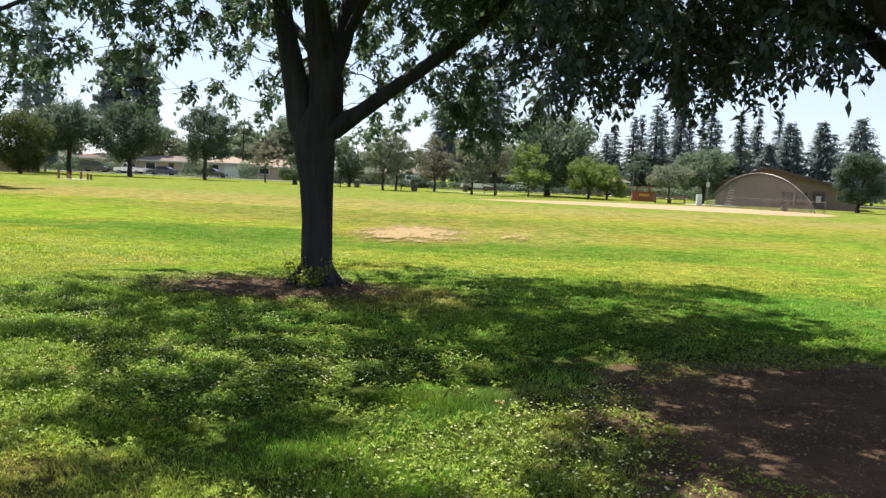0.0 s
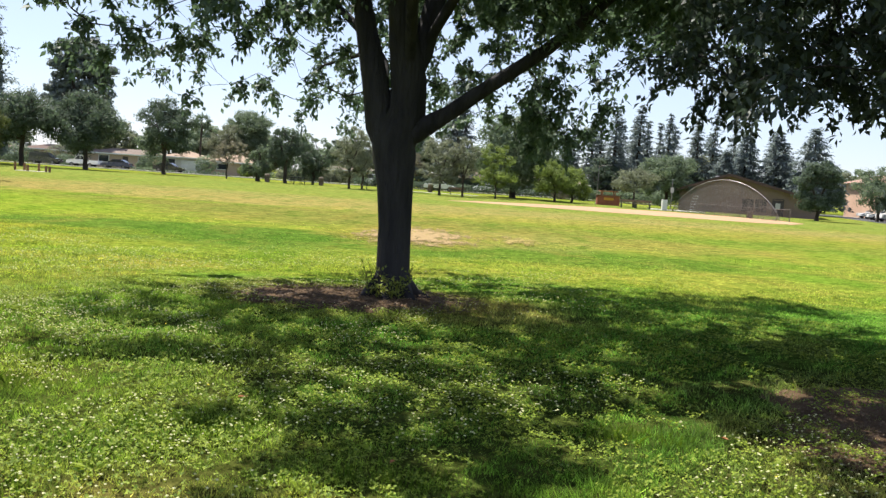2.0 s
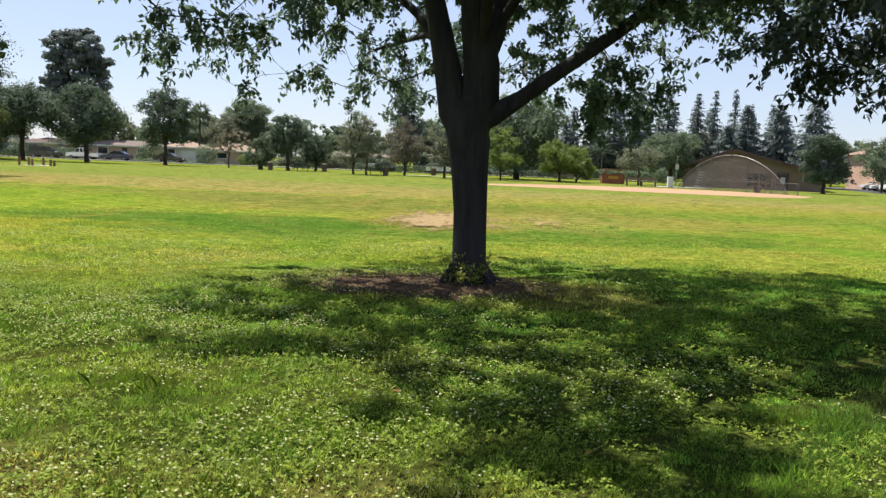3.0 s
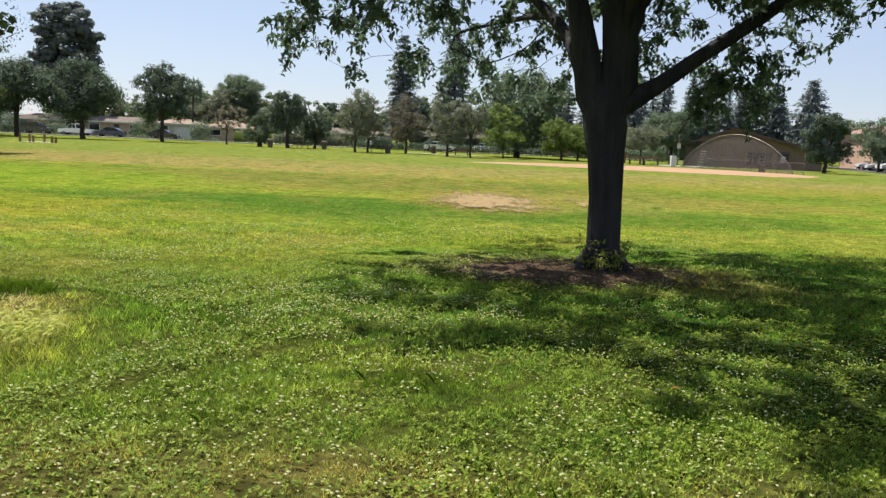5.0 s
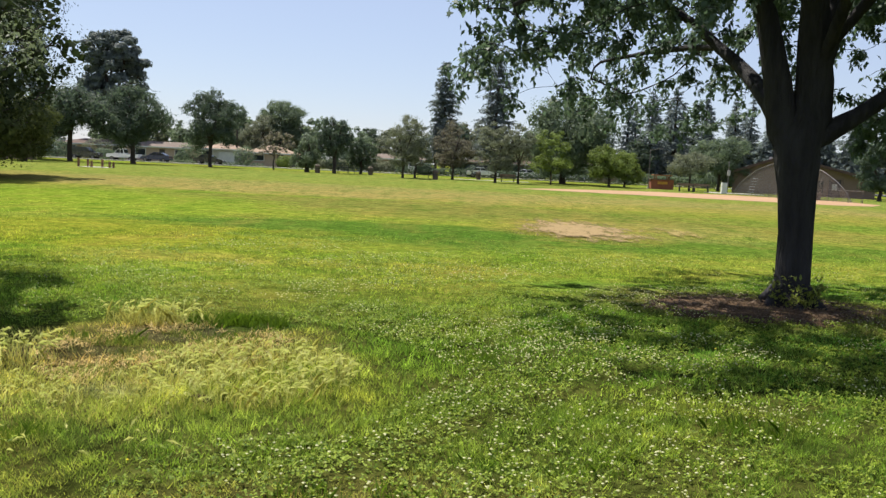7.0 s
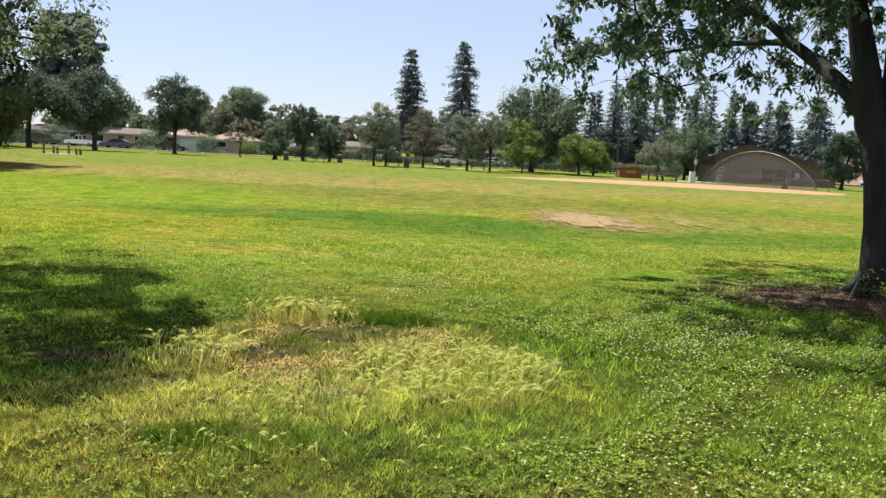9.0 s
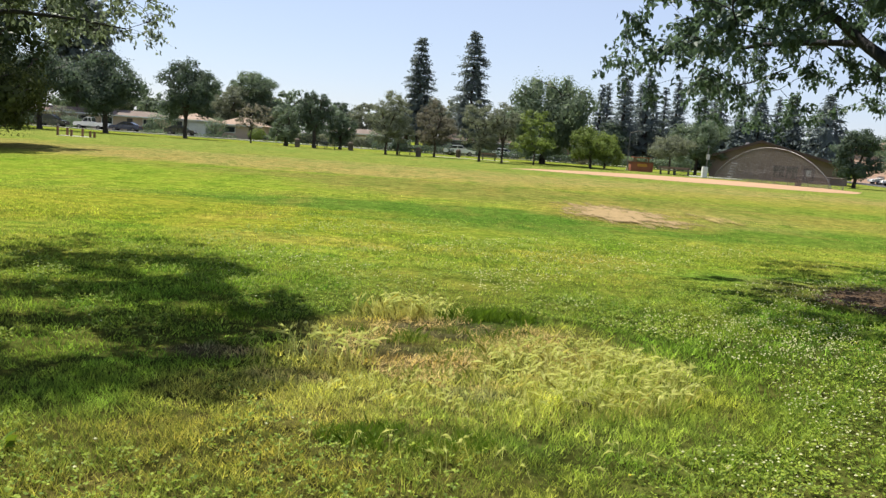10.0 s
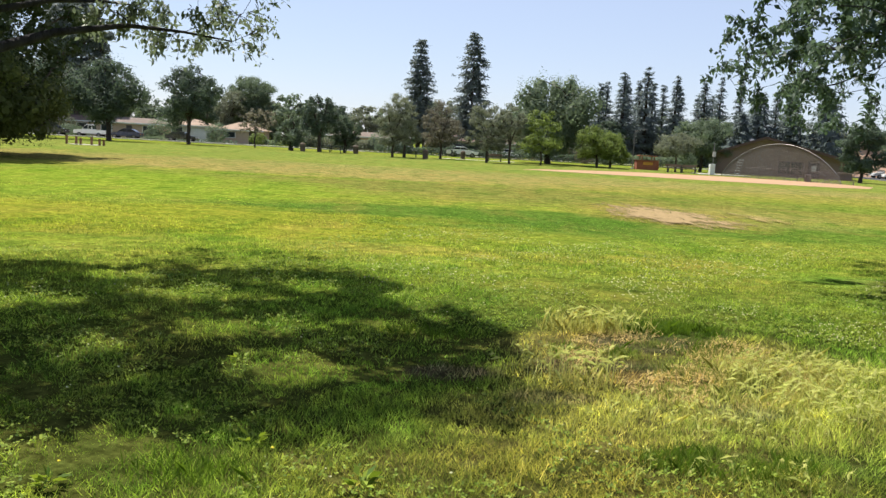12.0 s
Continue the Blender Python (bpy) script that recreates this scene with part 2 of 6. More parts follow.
SPROUT = leaf_mat("sprout leaf", (0.12, 0.16, 0.03), (0.28, 0.32, 0.07), (0.35, 0.4, 0.06), 0.4, 0.2, 0.5)
# darker foliage copy: a backlit tree's shade is put into the colour
F_SHADE = leaf_mat("far foliage darkened as shade", (0.022, 0.036, 0.016), (0.06, 0.08, 0.03), (0.05, 0.08, 0.02), 0.2, 0.1, 0.7, 0.55)
# dark, green, olive and rusty far leaves are paler and bluer, imitating haze
F_DARK = leaf_mat("haze-tinted dark foliage", (0.058, 0.084, 0.062), (0.11, 0.145, 0.1), (0.12, 0.17, 0.085), 0.48, 0.15, 0.6, 0.55)
# yellow-green leaves, with the sunlit look mixed into the colour
F_WARM = leaf_mat("far foliage tinted sunlit yellow-green", (0.048, 0.063, 0.02), (0.1, 0.12, 0.038), (0.13, 0.16, 0.035), 0.45, 0.12, 0.6, 0.6)
F_MID = leaf_mat("haze-tinted green foliage", (0.105, 0.145, 0.095), (0.175, 0.225, 0.145), (0.2, 0.26, 0.12), 0.48, 0.15, 0.6, 0.55)
F_LIGHT = leaf_mat("far bright foliage", (0.12, 0.165, 0.04), (0.2, 0.26, 0.07), (0.26, 0.34, 0.07), 0.48, 0.15, 0.6, 0.55)
F_OLIVE = leaf_mat("haze-tinted olive foliage", (0.14, 0.16, 0.11), (0.225, 0.245, 0.165), (0.24, 0.26, 0.14), 0.48, 0.15, 0.6, 0.55)
F_RUST = leaf_mat("haze-tinted rusty foliage", (0.115, 0.115, 0.085), (0.195, 0.18, 0.13), (0.2, 0.18, 0.11), 0.48, 0.15, 0.6, 0.55)
# needle colours lifted to blue-grey: distance haze is painted into them
HAZE_NEEDLE = leaf_mat("haze-tinted conifer needles", (0.13, 0.165, 0.165), (0.225, 0.265, 0.255), (0.19, 0.23, 0.21), 0.45, 0.15, 0.6, 0.55)
HAZE_PINE = leaf_mat("haze-tinted pine needles", (0.1, 0.125, 0.125), (0.185, 0.22, 0.2), (0.15, 0.18, 0.14), 0.38, 0.15, 0.6, 0.55)
CLOVER = leaf_mat("clover leaf", (0.07, 0.135, 0.014), (0.33, 0.41, 0.05), (0.3, 0.4, 0.02), 0.35, 0.12, 0.6)
PETAL = leaf_mat("clover petals", (0.56, 0.57, 0.3), (0.84, 0.83, 0.5), (0.78, 0.77, 0.42), 0.35, 0.1, 0.7)
YELLOWF = leaf_mat("yellow petals", (0.7, 0.58, 0.04), (0.85, 0.74, 0.08), (0.85, 0.7, 0.06), 0.3, 0.2, 0.6)
FOXTAIL = leaf_mat("wild barley", (0.42, 0.47, 0.11), (0.72, 0.69, 0.25), (0.68, 0.72, 0.2), 0.5, 0.12, 0.6)
PALE_GRASS = leaf_mat("pale tall grass", (0.26, 0.3, 0.06), (0.68, 0.61, 0.18), (0.64, 0.6, 0.14), 0.5, 0.12, 0.6)
TUFT = leaf_mat("lush tuft", (0.05, 0.11, 0.01), (0.14, 0.23, 0.02), (0.2, 0.32, 0.02), 0.35, 0.12, 0.6)
DRY_TUFT = leaf_mat("yellowing tuft", (0.12, 0.14, 0.03), (0.36, 0.3, 0.1), (0.36, 0.32, 0.08), 0.35, 0.12, 0.6)
STRAW = leaf_mat("straw", (0.3, 0.2, 0.06), (0.74, 0.57, 0.2), (0.64, 0.47, 0.13), 0.3, 0.2, 0.6)
FALLEN = surface("fallen leaf", (0.36, 0.12, 0.045), (0.46, 0.18, 0.07), 0.7, 8.0, 60.0, 0.2)
ASPHALT = surface("asphalt", (0.05, 0.05, 0.052), (0.08, 0.08, 0.08), 0.9, 0.4, 30, 0.2)
CONCRETE = surface("concrete", (0.42, 0.40, 0.37), (0.52, 0.5, 0.46), 0.9, 0.8, 30, 0.2)
STEEL = surface("galvanised steel", (0.2, 0.19, 0.175), (0.28, 0.265, 0.245), 0.45, 3, 60, 0.1, metal=0.6)
WIRE = surface("fence wire", (0.16, 0.14, 0.125), (0.2, 0.18, 0.16), 0.7, 3, 60, 0.0, metal=0.2)
STUCCO = surface("tan stucco", (0.2, 0.145, 0.11), (0.25, 0.185, 0.14), 0.95, 0.6, 22, 0.3)
STUCCO_P = surface("pale stucco", (0.46, 0.34, 0.26), (0.53, 0.40, 0.31), 0.95, 0.6, 22, 0.3)
STUCCO_W = surface("white stucco", (0.55, 0.52, 0.47), (0.62, 0.59, 0.54), 0.95, 0.6, 22, 0.2)
STUCCO_K = surface("salmon stucco", (0.55, 0.36, 0.26), (0.62, 0.42, 0.31), 0.95, 0.6, 22, 0.2)
ROOF = surface("brown shingle", (0.085, 0.055, 0.045), (0.13, 0.085, 0.07), 0.95, 1.2, 14, 0.6)
ROOF_G = surface("grey shingle", (0.13, 0.1, 0.08), (0.18, 0.14, 0.115), 0.95, 1.2, 14, 0.6)
ROOF_T = surface("tan shingle", (0.23, 0.165, 0.12), (0.34, 0.25, 0.185), 0.95, 1.2, 14, 0.6)
ROOF_R = surface("red tile roof", (0.24, 0.145, 0.115), (0.32, 0.2, 0.155), 0.95, 1.2, 14, 0.6)
TRIM = surface("white trim", (0.66, 0.65, 0.62), (0.76, 0.75, 0.72), 0.6, 2, 40, 0.1)
WOOD = surface("weathered wood", (0.16, 0.11, 0.075), (0.26, 0.19, 0.13), 0.85, 2, 20, 0.4, stretch=(1, 1, 4))
POSTWOOD = surface("brown post wood", (0.16, 0.085, 0.045), (0.24, 0.13, 0.07), 0.85, 2, 20, 0.4, stretch=(1, 1, 4))
REDWOOD = surface("red stained wood", (0.30, 0.10, 0.055), (0.38, 0.14, 0.075), 0.8, 2, 20, 0.3)
DARKM = surface("dark green metal", (0.03, 0.04, 0.035), (0.05, 0.06, 0.05), 0.5, 3, 40, 0.1)
BINMAT = surface("brown bin", (0.10, 0.075, 0.055), (0.15, 0.115, 0.085), 0.8, 3, 30, 0.3)
RUBBER = surface("rubber", (0.015, 0.015, 0.015), (0.025, 0.025, 0.025), 0.8, 3, 40, 0.1)
DOOR = surface("dark door paint", (0.06, 0.05, 0.05), (0.09, 0.075, 0.07), 0.6, 2, 30, 0.1)


def glassy(name, colour):
    m, t, out = material(name)
    b = node(t, "ShaderNodeBsdfPrincipled", Roughness=0.06)
    b.inputs["Base Color"].default_value = (*colour, 1)
    t.links.new(b.outputs[0], out.inputs[0])
    return m


def car_paint(name, colour):
    m, t, out = material(name)
    tc = t.nodes.new("ShaderNodeTexCoord")
    dust = noise_tex(t, tc.outputs["Object"], 3.0, 4)
    col = mix(t, ramp(t, dust, [(0.4, 0.0), (0.9, 0.3)]), colour, (0.3, 0.28, 0.25))
    b = node(t, "ShaderNodeBsdfPrincipled", Roughness=0.25)
    b.inputs["Coat Weight"].default_value = 0.6
    t.links.new(col, b.inputs["Base Color"])
    t.links.new(b.outputs[0], out.inputs[0])
    return m


GLASS = glassy("dark window glass", (0.02, 0.025, 0.03))
PAINT_W, PAINT_B, PAINT_K, PAINT_S, PAINT_R = (car_paint(n, c) for n, c in (
    ("white car paint", (0.75, 0.75, 0.74)), ("dark blue car paint", (0.035, 0.045, 0.085)), ("black car paint", (0.02, 0.02, 0.022)),
    ("silver car paint", (0.45, 0.46, 0.47)), ("red car paint", (0.35, 0.04, 0.03))))


# ---- mesh helpers ----
def poly_mesh(name, verts, k):
    """A mesh of separate k-sided faces from an array (n, k, 3)."""
    verts = np.asarray(verts, np.float32).reshape(-1, k, 3)
    n = len(verts)
    me = bpy.data.meshes.new(name)
    me.vertices.add(n * k)
    me.vertices.foreach_set("co", verts.ravel())
    me.loops.add(n * k)
    me.loops.foreach_set("vertex_index", np.arange(n * k, dtype=np.int32))
    me.polygons.add(n)
    me.polygons.foreach_set("loop_start", np.arange(n, dtype=np.int32) * k)
    me.update(calc_edges=True)
    return me


def indexed_mesh(name, verts, faces):
    """A mesh of faces that share vertices: arrays (n, 3) and (m, k)."""
    verts, faces = np.asarray(verts, np.float32), np.asarray(faces, np.int32)
    me = bpy.data.meshes.new(name)
    me.vertices.add(len(verts))
    me.vertices.foreach_set("co", verts.ravel())
    me.loops.add(faces.size)
    me.loops.foreach_set("vertex_index", faces.ravel())
    me.polygons.add(len(faces))
    me.polygons.foreach_set("loop_start", np.arange(len(faces), dtype=np.int32) * faces.shape[1])
    me.update(calc_edges=True)
    return me


def part(name, data, mat, parent=None, label="", smooth=False, at=None):
    """Links a bmesh or mesh as one object, under its thing or part if there is one."""
    if isinstance(data, bmesh.types.BMesh):
        me = bpy.data.meshes.new(name)
        bmesh.ops.recalc_face_normals(data, faces=data.faces)
        data.to_mesh(me)
        data.free()
    else:
        me = data
    if mat and not me.materials:
        me.materials.append(mat)
    if smooth:
        me.polygons.foreach_set("use_smooth", np.ones(len(me.polygons), bool))
    ob = new(name, me)
    if parent:
        ob.parent = parent
    if at is not None:
        ob.matrix_basis = at
    if label:
        ob["label"] = label
    return ob


def thing(name, at, label, category, group="", kind=""):
    ob = new(name)
    ob.empty_display_size = 0.2
    ob.matrix_basis = at
    return tagged(ob, label, category, group, kind)


def box(bm, x0, x1, y0, y1, z0, z1, bevel=0.0):
    r = bmesh.ops.create_cube(bm, size=1)
    for v in r["verts"]:
        v.co = Vector((x0 + (v.co.x + 0.5) * (x1 - x0), y0 + (v.co.y + 0.5) * (y1 - y0), z0 + (v.co.z + 0.5) * (z1 - z0)))
    if bevel:
        edges = {e for v in r["verts"] for e in v.link_edges}
        bmesh.ops.bevel(bm, geom=list(edges), offset=bevel, segments=2, affect="EDGES")
    return bm


def boxes(*rows, bevel=0.0):
    bm = bmesh.new()
    for r in rows:
        box(bm, *r, bevel=bevel)
    return bm


def rod(bm, a, b, r0, r1=None, sides=8):
    a, b = Vector(a), Vector(b)
    m = Matrix.Translation((a + b) / 2) @ (b - a).to_track_quat("Z", "Y").to_matrix().to_4x4()
    bmesh.ops.create_cone(bm, cap_ends=True, segments=sides, radius1=r0, radius2=r0 if r1 is None else r1, depth=(b - a).length, matrix=m)
    return bm


def rods(*rows, sides=8):
    bm = bmesh.new()
    for r in rows:
        rod(bm, *r, sides=sides)
    return bm


def prism(points, depth, axis="Y"):
    """A closed outline in x, z, extruded along y, centred."""
    bm = bmesh.new()
    a = [bm.verts.new((x, -depth / 2, z)) for x, z in points]
    b = [bm.verts.new((x, depth / 2, z)) for x, z in points]
    bm.faces.new(a)
    bm.faces.new(b[::-1])
    for i in range(len(a)):
        j = (i + 1) % len(a)
        bm.faces.new((a[i], a[j], b[j], b[i]))
    return bm


def tubes_mesh(name, chains, sides):
    """Branches: each chain is (points (n, 3), radii (n,)); a ring of vertices at each point."""
    verts, faces, base = [], [], 0
    ang = np.linspace(0, 2 * np.pi, sides, endpoint=False)
    for pts, rad in chains:
        pts, n = np.asarray(pts, float), len(pts)
        if n < 2:
            continue
        tan = np.gradient(pts, axis=0)
        tan /= np.linalg.norm(tan, axis=1, keepdims=True) + 1e-9
        ref = np.array([1.0, 0, 0]) if abs(tan[0, 0]) < 0.8 else np.array([0, 1.0, 0])
        for i in range(n):
            u = ref - tan[i] * (ref @ tan[i])
            u /= np.linalg.norm(u) + 1e-9
            w = np.cross(tan[i], u)
            verts.append(pts[i] + rad[i] * (np.cos(ang)[:, None] * u + np.sin(ang)[:, None] * w))
            ref = u
        k = np.arange(sides)
        for i in range(n - 1):
            p, q = base + i * sides, base + (i + 1) * sides
            faces.append(np.stack([p + k, p + (k + 1) % sides, q + (k + 1) % sides, q + k], 1))
        base += n * sides
    return indexed_mesh(name, np.concatenate(verts), np.concatenate(faces))


# ---- trees ----
def grow(rng, nodes, parents, targets, step, wander, sag=0.0, upright=0.6):
    """Joins targets one by one to the nearest fitting place of the skeleton by a bent branch. Returns nodes, parents, ends."""
    P = [np.array(p, float) for p in nodes]
    par = list(parents)
    ends = []
    arr = np.array(P)
    dist = np.array([np.min(np.linalg.norm(arr - q, axis=1)) for q in targets])
    for ti in np.argsort(dist):
        q = targets[ti]
        arr = np.array(P)
        d = q - arr
        ln = np.linalg.norm(d, axis=1)
        cost = ln + upright * np.maximum(0, arr[:, 2] - q[2] + 0.15) * 1.5
        j = int(np.argmin(cost))
        n = max(2, int(math.ceil(ln[j] / step)))
        start = arr[j]
        lead = start - arr[par[j]] if par[j] >= 0 else np.array([0, 0, 1.0])
        lead = lead / (np.linalg.norm(lead) + 1e-9)
        ctrl = start + (q - start) * 0.4 + lead * ln[j] * 0.22 + np.array([0, 0, 0.12 * ln[j]])
        last = j
        for i in range(1, n + 1):
            s = i / n
            p = (1 - s) ** 2 * start + 2 * s * (1 - s) * ctrl + s * s * q
            if i < n:
                p = p + rng.normal(0, wander, 3) * min(1.0, ln[j])
            p[2] -= sag * s * s * ln[j]
            P.append(p)
            par.append(last)
            last = len(P) - 1
        ends.append(last)
    return np.array(P), np.array(par), np.array(ends)


def pipe_radii(par, ends, tip, power=2.35):
    n = len(par)
    acc = np.zeros(n)
    has = np.zeros(n, bool)
    has[par[par >= 0]] = True
    acc[~has] = tip**power
    for i in range(n - 1, -1, -1):
        if acc[i] == 0:
            acc[i] = tip**power
        if par[i] >= 0:
            acc[par[i]] += acc[i]
    return acc ** (1 / power)


def chains_of(P, par, rad, least=0.0):
    kids = [[] for _ in P]
    for i, p in enumerate(par):
        if p >= 0:
            kids[p].append(i)
    out, stack = [], [(int(np.flatnonzero(par < 0)[0]), -1)]
    while stack:
        i, origin = stack.pop()
        pts, rr = [], []
        if origin >= 0:
            pts.append(P[origin])
            rr.append(rad[i])
        while True:
            pts.append(P[i])
            rr.append(rad[i])
            if not kids[i]:
                rr[-1] *= 0.5
                break
            order = sorted(kids[i], key=lambda c: -rad[c])
            for c in order[1:]:
                if rad[c] >= least:
                    stack.append((c, i))
            if rad[order[0]] < least:
                break
            i = order[0]
        if len(pts) > 1:
            out.append((np.array(pts), np.array(rr)))
    return out


def leaf_quads(rng, pos, length, width, droop, outward=None, spread=1.0):
    """Kite-shaped leaves that hang from pos, folded a little along the midrib."""
    n = len(pos)
    d = rng.normal(0, spread, (n, 3))
    d[:, 2] -= droop
    if outward is not None:
        d += outward
    d /= np.linalg.norm(d, axis=1, keepdims=True)
    up = rng.normal(0, 0.5, (n, 3)) + np.array([0, 0, 1.0])
    side = np.cross(d, up)
    side /= np.linalg.norm(side, axis=1, keepdims=True) + 1e-9
    nor = np.cross(side, d)
    L = (length * rng.uniform(0.6, 1.25, n))[:, None]
    W = (width * rng.uniform(0.7, 1.2, n))[:, None]
    mid = pos + d * L * 0.42
    fold = nor * W * 0.18
    return np.stack([pos, mid + side * W * 0.5 + fold, pos + d * L - nor * L * 0.06, mid - side * W * 0.5 + fold], 1)


def shell_quads(rng, pos, normals, length, width):
    """Leaves that lie like shingles on a clump: their faces look outwards, with some scatter."""
    n = len(pos)
    nor = normals / (np.linalg.norm(normals, axis=1, keepdims=True) + 1e-9) + rng.normal(0, 0.3, (n, 3)) + np.array([0, 0, 0.2])
    nor /= np.linalg.norm(nor, axis=1, keepdims=True)
    a = np.cross(nor, rng.normal(0, 1, (n, 3)))
    a /= np.linalg.norm(a, axis=1, keepdims=True) + 1e-9
    b = np.cross(nor, a)
    L = (length * rng.uniform(0.6, 1.25, n))[:, None] * 0.5
    W = (width * rng.uniform(0.7, 1.2, n))[:, None] * 0.5
    return np.stack([pos - a * L, pos + b * W, pos + a * L, pos - b * W], 1)


def crown_targets(rng, n, inside, lo, hi):
    """n spread-out places inside a crown's form."""
    pts = []
    while len(pts) < n * 3:
        q = rng.uniform(lo, hi, (4 * n, 3))
        pts += [p for p in q if inside(p)]
    pts = np.array(pts[: n * 3])
    keep = [0]
    dmin = np.linalg.norm(pts - pts[0], axis=1)
    while len(keep) < n:
        k = int(np.argmax(dmin * rng.uniform(0.6, 1.0, len(pts))))
        keep.append(k)
        dmin = np.minimum(dmin, np.linalg.norm(pts - pts[k], axis=1))
    return pts[keep]


# ---- ground ----
def sheet(name, outline, z, mat, label, category):
    bm = bmesh.new()
    bm.faces.new([bm.verts.new((x, y, z)) for x, y in outline])
    bmesh.ops.triangulate(bm, faces=bm.faces)
    return tagged(part(name, bm, mat), label, category, kind="structure")


def ragged(cx, cy, rx, ry, n, rough, seed, turn=0.0):
    """An uneven closed outline round an ellipse."""
    out = []
    for i in range(n):
        a = 2 * math.pi * i / n
        k = 1 + rough * noise.noise(Vector((math.cos(a) * 2.2 + seed, math.sin(a) * 2.2, seed))) + 0.4 * rough * noise.noise(Vector((math.cos(a) * 9, math.sin(a) * 9 + seed, 3)))
        x, y = rx * k * math.cos(a), ry * k * math.sin(a)
        out.append((cx + x * math.cos(turn) - y * math.sin(turn), cy + x * math.sin(turn) + y * math.cos(turn)))
    return out


def dip(y):
    """The lawn's level: a shallow hollow across the middle of the field."""
    return np.interp(y, (11.0, 13.0, 15.0, 18.0, 21.0, 25.0, 31.0, 38.0, 46.0, 54.0, 60.0), (0.0, -0.05, -0.12, -0.18, -0.23, -0.28, -0.28, -0.23, -0.13, -0.04, 0.0))


def ground_mesh():
    """One sheet to the horizon, fine and slightly uneven near the walk."""
    xs = np.r_[-2500, -600, -200, -100, np.arange(-40, 30.01, 1.0), 60, 120, 250, 700, 2500]
    ys = np.r_[-2500, -500, -100, -30, np.arange(-10, 60.01, 1.0), 90, 130, 200, 400, 900, 2500]
    X, Y = np.meshgrid(xs, ys, indexing="ij")
    near = np.clip(1 - np.maximum(abs(X + 5) - 22, 0) / 10, 0, 1) * np.clip(1 - np.maximum(abs(Y - 14) - 14, 0) / 10, 0, 1)
    Z = near * (0.012 * np.sin(X * 1.1 + 0.6 * Y) + 0.012 * np.cos(0.8 * Y - 0.5 * X) - 0.012) + dip(Y)
    n, m = X.shape
    i = np.arange(n * m).reshape(n, m)
    f = np.stack([i[:-1, :-1], i[1:, :-1], i[1:, 1:], i[:-1, 1:]], -1).reshape(-1, 4)
    return indexed_mesh("ground", np.stack([X, Y, Z], -1).reshape(-1, 3), f)


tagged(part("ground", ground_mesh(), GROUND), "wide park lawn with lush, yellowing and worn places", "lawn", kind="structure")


def mound(name, outline_args, height, mat, label, category, seed):
    """A low uneven patch of bare earth with a thin ragged edge."""
    cx, cy, rx, ry, rough, turn = outline_args
    rings, n = 14, 72
    rim = np.array(ragged(0, 0, rx, ry, n, rough, seed, turn))
    verts = [(cx, cy, height + float(dip(cy)))]
    for r in range(1, rings + 1):
        s = r / rings
        for k, (x, y) in enumerate(rim):
            px, py = cx + x * s, cy + y * s
            z = height * (1 - s**3) + 0.03 * (1 - s * s) * noise.noise(Vector((px * 3, py * 3, seed))) - (0.02 if r == rings else 0)
            verts.append((px, py, z + 0.004 + float(dip(py))))
    faces3 = [(0, 1 + k, 1 + (k + 1) % n) for k in range(n)]
    bm = bmesh.new()
    vs = [bm.verts.new(v) for v in verts]
    for f in faces3:
        bm.faces.new([vs[i] for i in f])
    for r in range(rings - 1):
        for k in range(n):
            a, b = 1 + r * n + k, 1 + r * n + (k + 1) % n
            bm.faces.new((vs[a], vs[a + n], vs[b + n], vs[b]))
    return tagged(part(name, bm, mat, smooth=True), label, category, kind="structure")


mound("soil_ring", (-3.2, 11.2, 1.45, 1.05, 0.4, 0.1), 0.03, SOIL, "bare brown soil ring with chips under the park tree", "soil", 3)
mound("soil_patch", (3.0, 5.8, 2.5, 2.35, 0.3, 0.0), 0.03, SOIL, "dark bare soil and bark chips under the dense tree", "soil", 8)
mound("worn_patch", (-3.3, 28.0, 2.5, 5.6, 0.2, 0.1), 0.012, worn_material("worn earth", -3.3, 28.0, 2.1, 5.0, (0.2, 0.148, 0.075), (0.29, 0.212, 0.112)), "worn sandy patch in the middle of the lawn", "dirt patch", 5)
mound("worn_patch", (0.1, 28.6, 2.2, 4.8, 0.2, 0.0), 0.01, worn_material("worn streaks", 0.1, 28.6, 1.5, 3.6, (0.20, 0.16, 0.06), (0.27, 0.215, 0.085), -0.45), "small worn sandy spot in the lawn", "dirt patch", 15)
sheet("infield", [(-3.2, 67.0), (3, 65.2), (9, 63.6), (15, 62.2), (19.5, 61.6), (22.5, 63.0), (25.5, 68.0), (25.5, 75.0), (22, 78.5), (17, 80.0), (10, 79.0), (4, 75.5), (-1, 70.8)], 0.014, CLAY,
      "orange clay infield of the ball diamond", "ball infield")


# ---- trees: kinds ----
def lump_faces():
    """Twenty loose four-cornered plates that close a ball: the leafy inside of a clump."""
    out = []
    for k in range(20):
        z = 1 - 2 * (k + 0.5) / 20
        r, a = math.sqrt(1 - z * z), 2.39996 * k
        n = np.array([r * math.cos(a), r * math.sin(a), z])
        u = np.cross(n, (0.3, 0.5, 0.81))
        u /= np.linalg.norm(u)
        w = np.cross(n, u)
        out.append([n + 0.42 * u, n + 0.42 * w, n - 0.42 * u, n - 0.42 * w])
    return np.array(out)


LUMP = lump_faces()


def tree_thing(name, at, label, group, wood, bark, crown, leaf, category="tree"):
    tr = thing(name, at, label, category, group)
    part("trunk", wood, bark, tr, smooth=True)
    part("crown", crown, leaf, tr)
    return tr


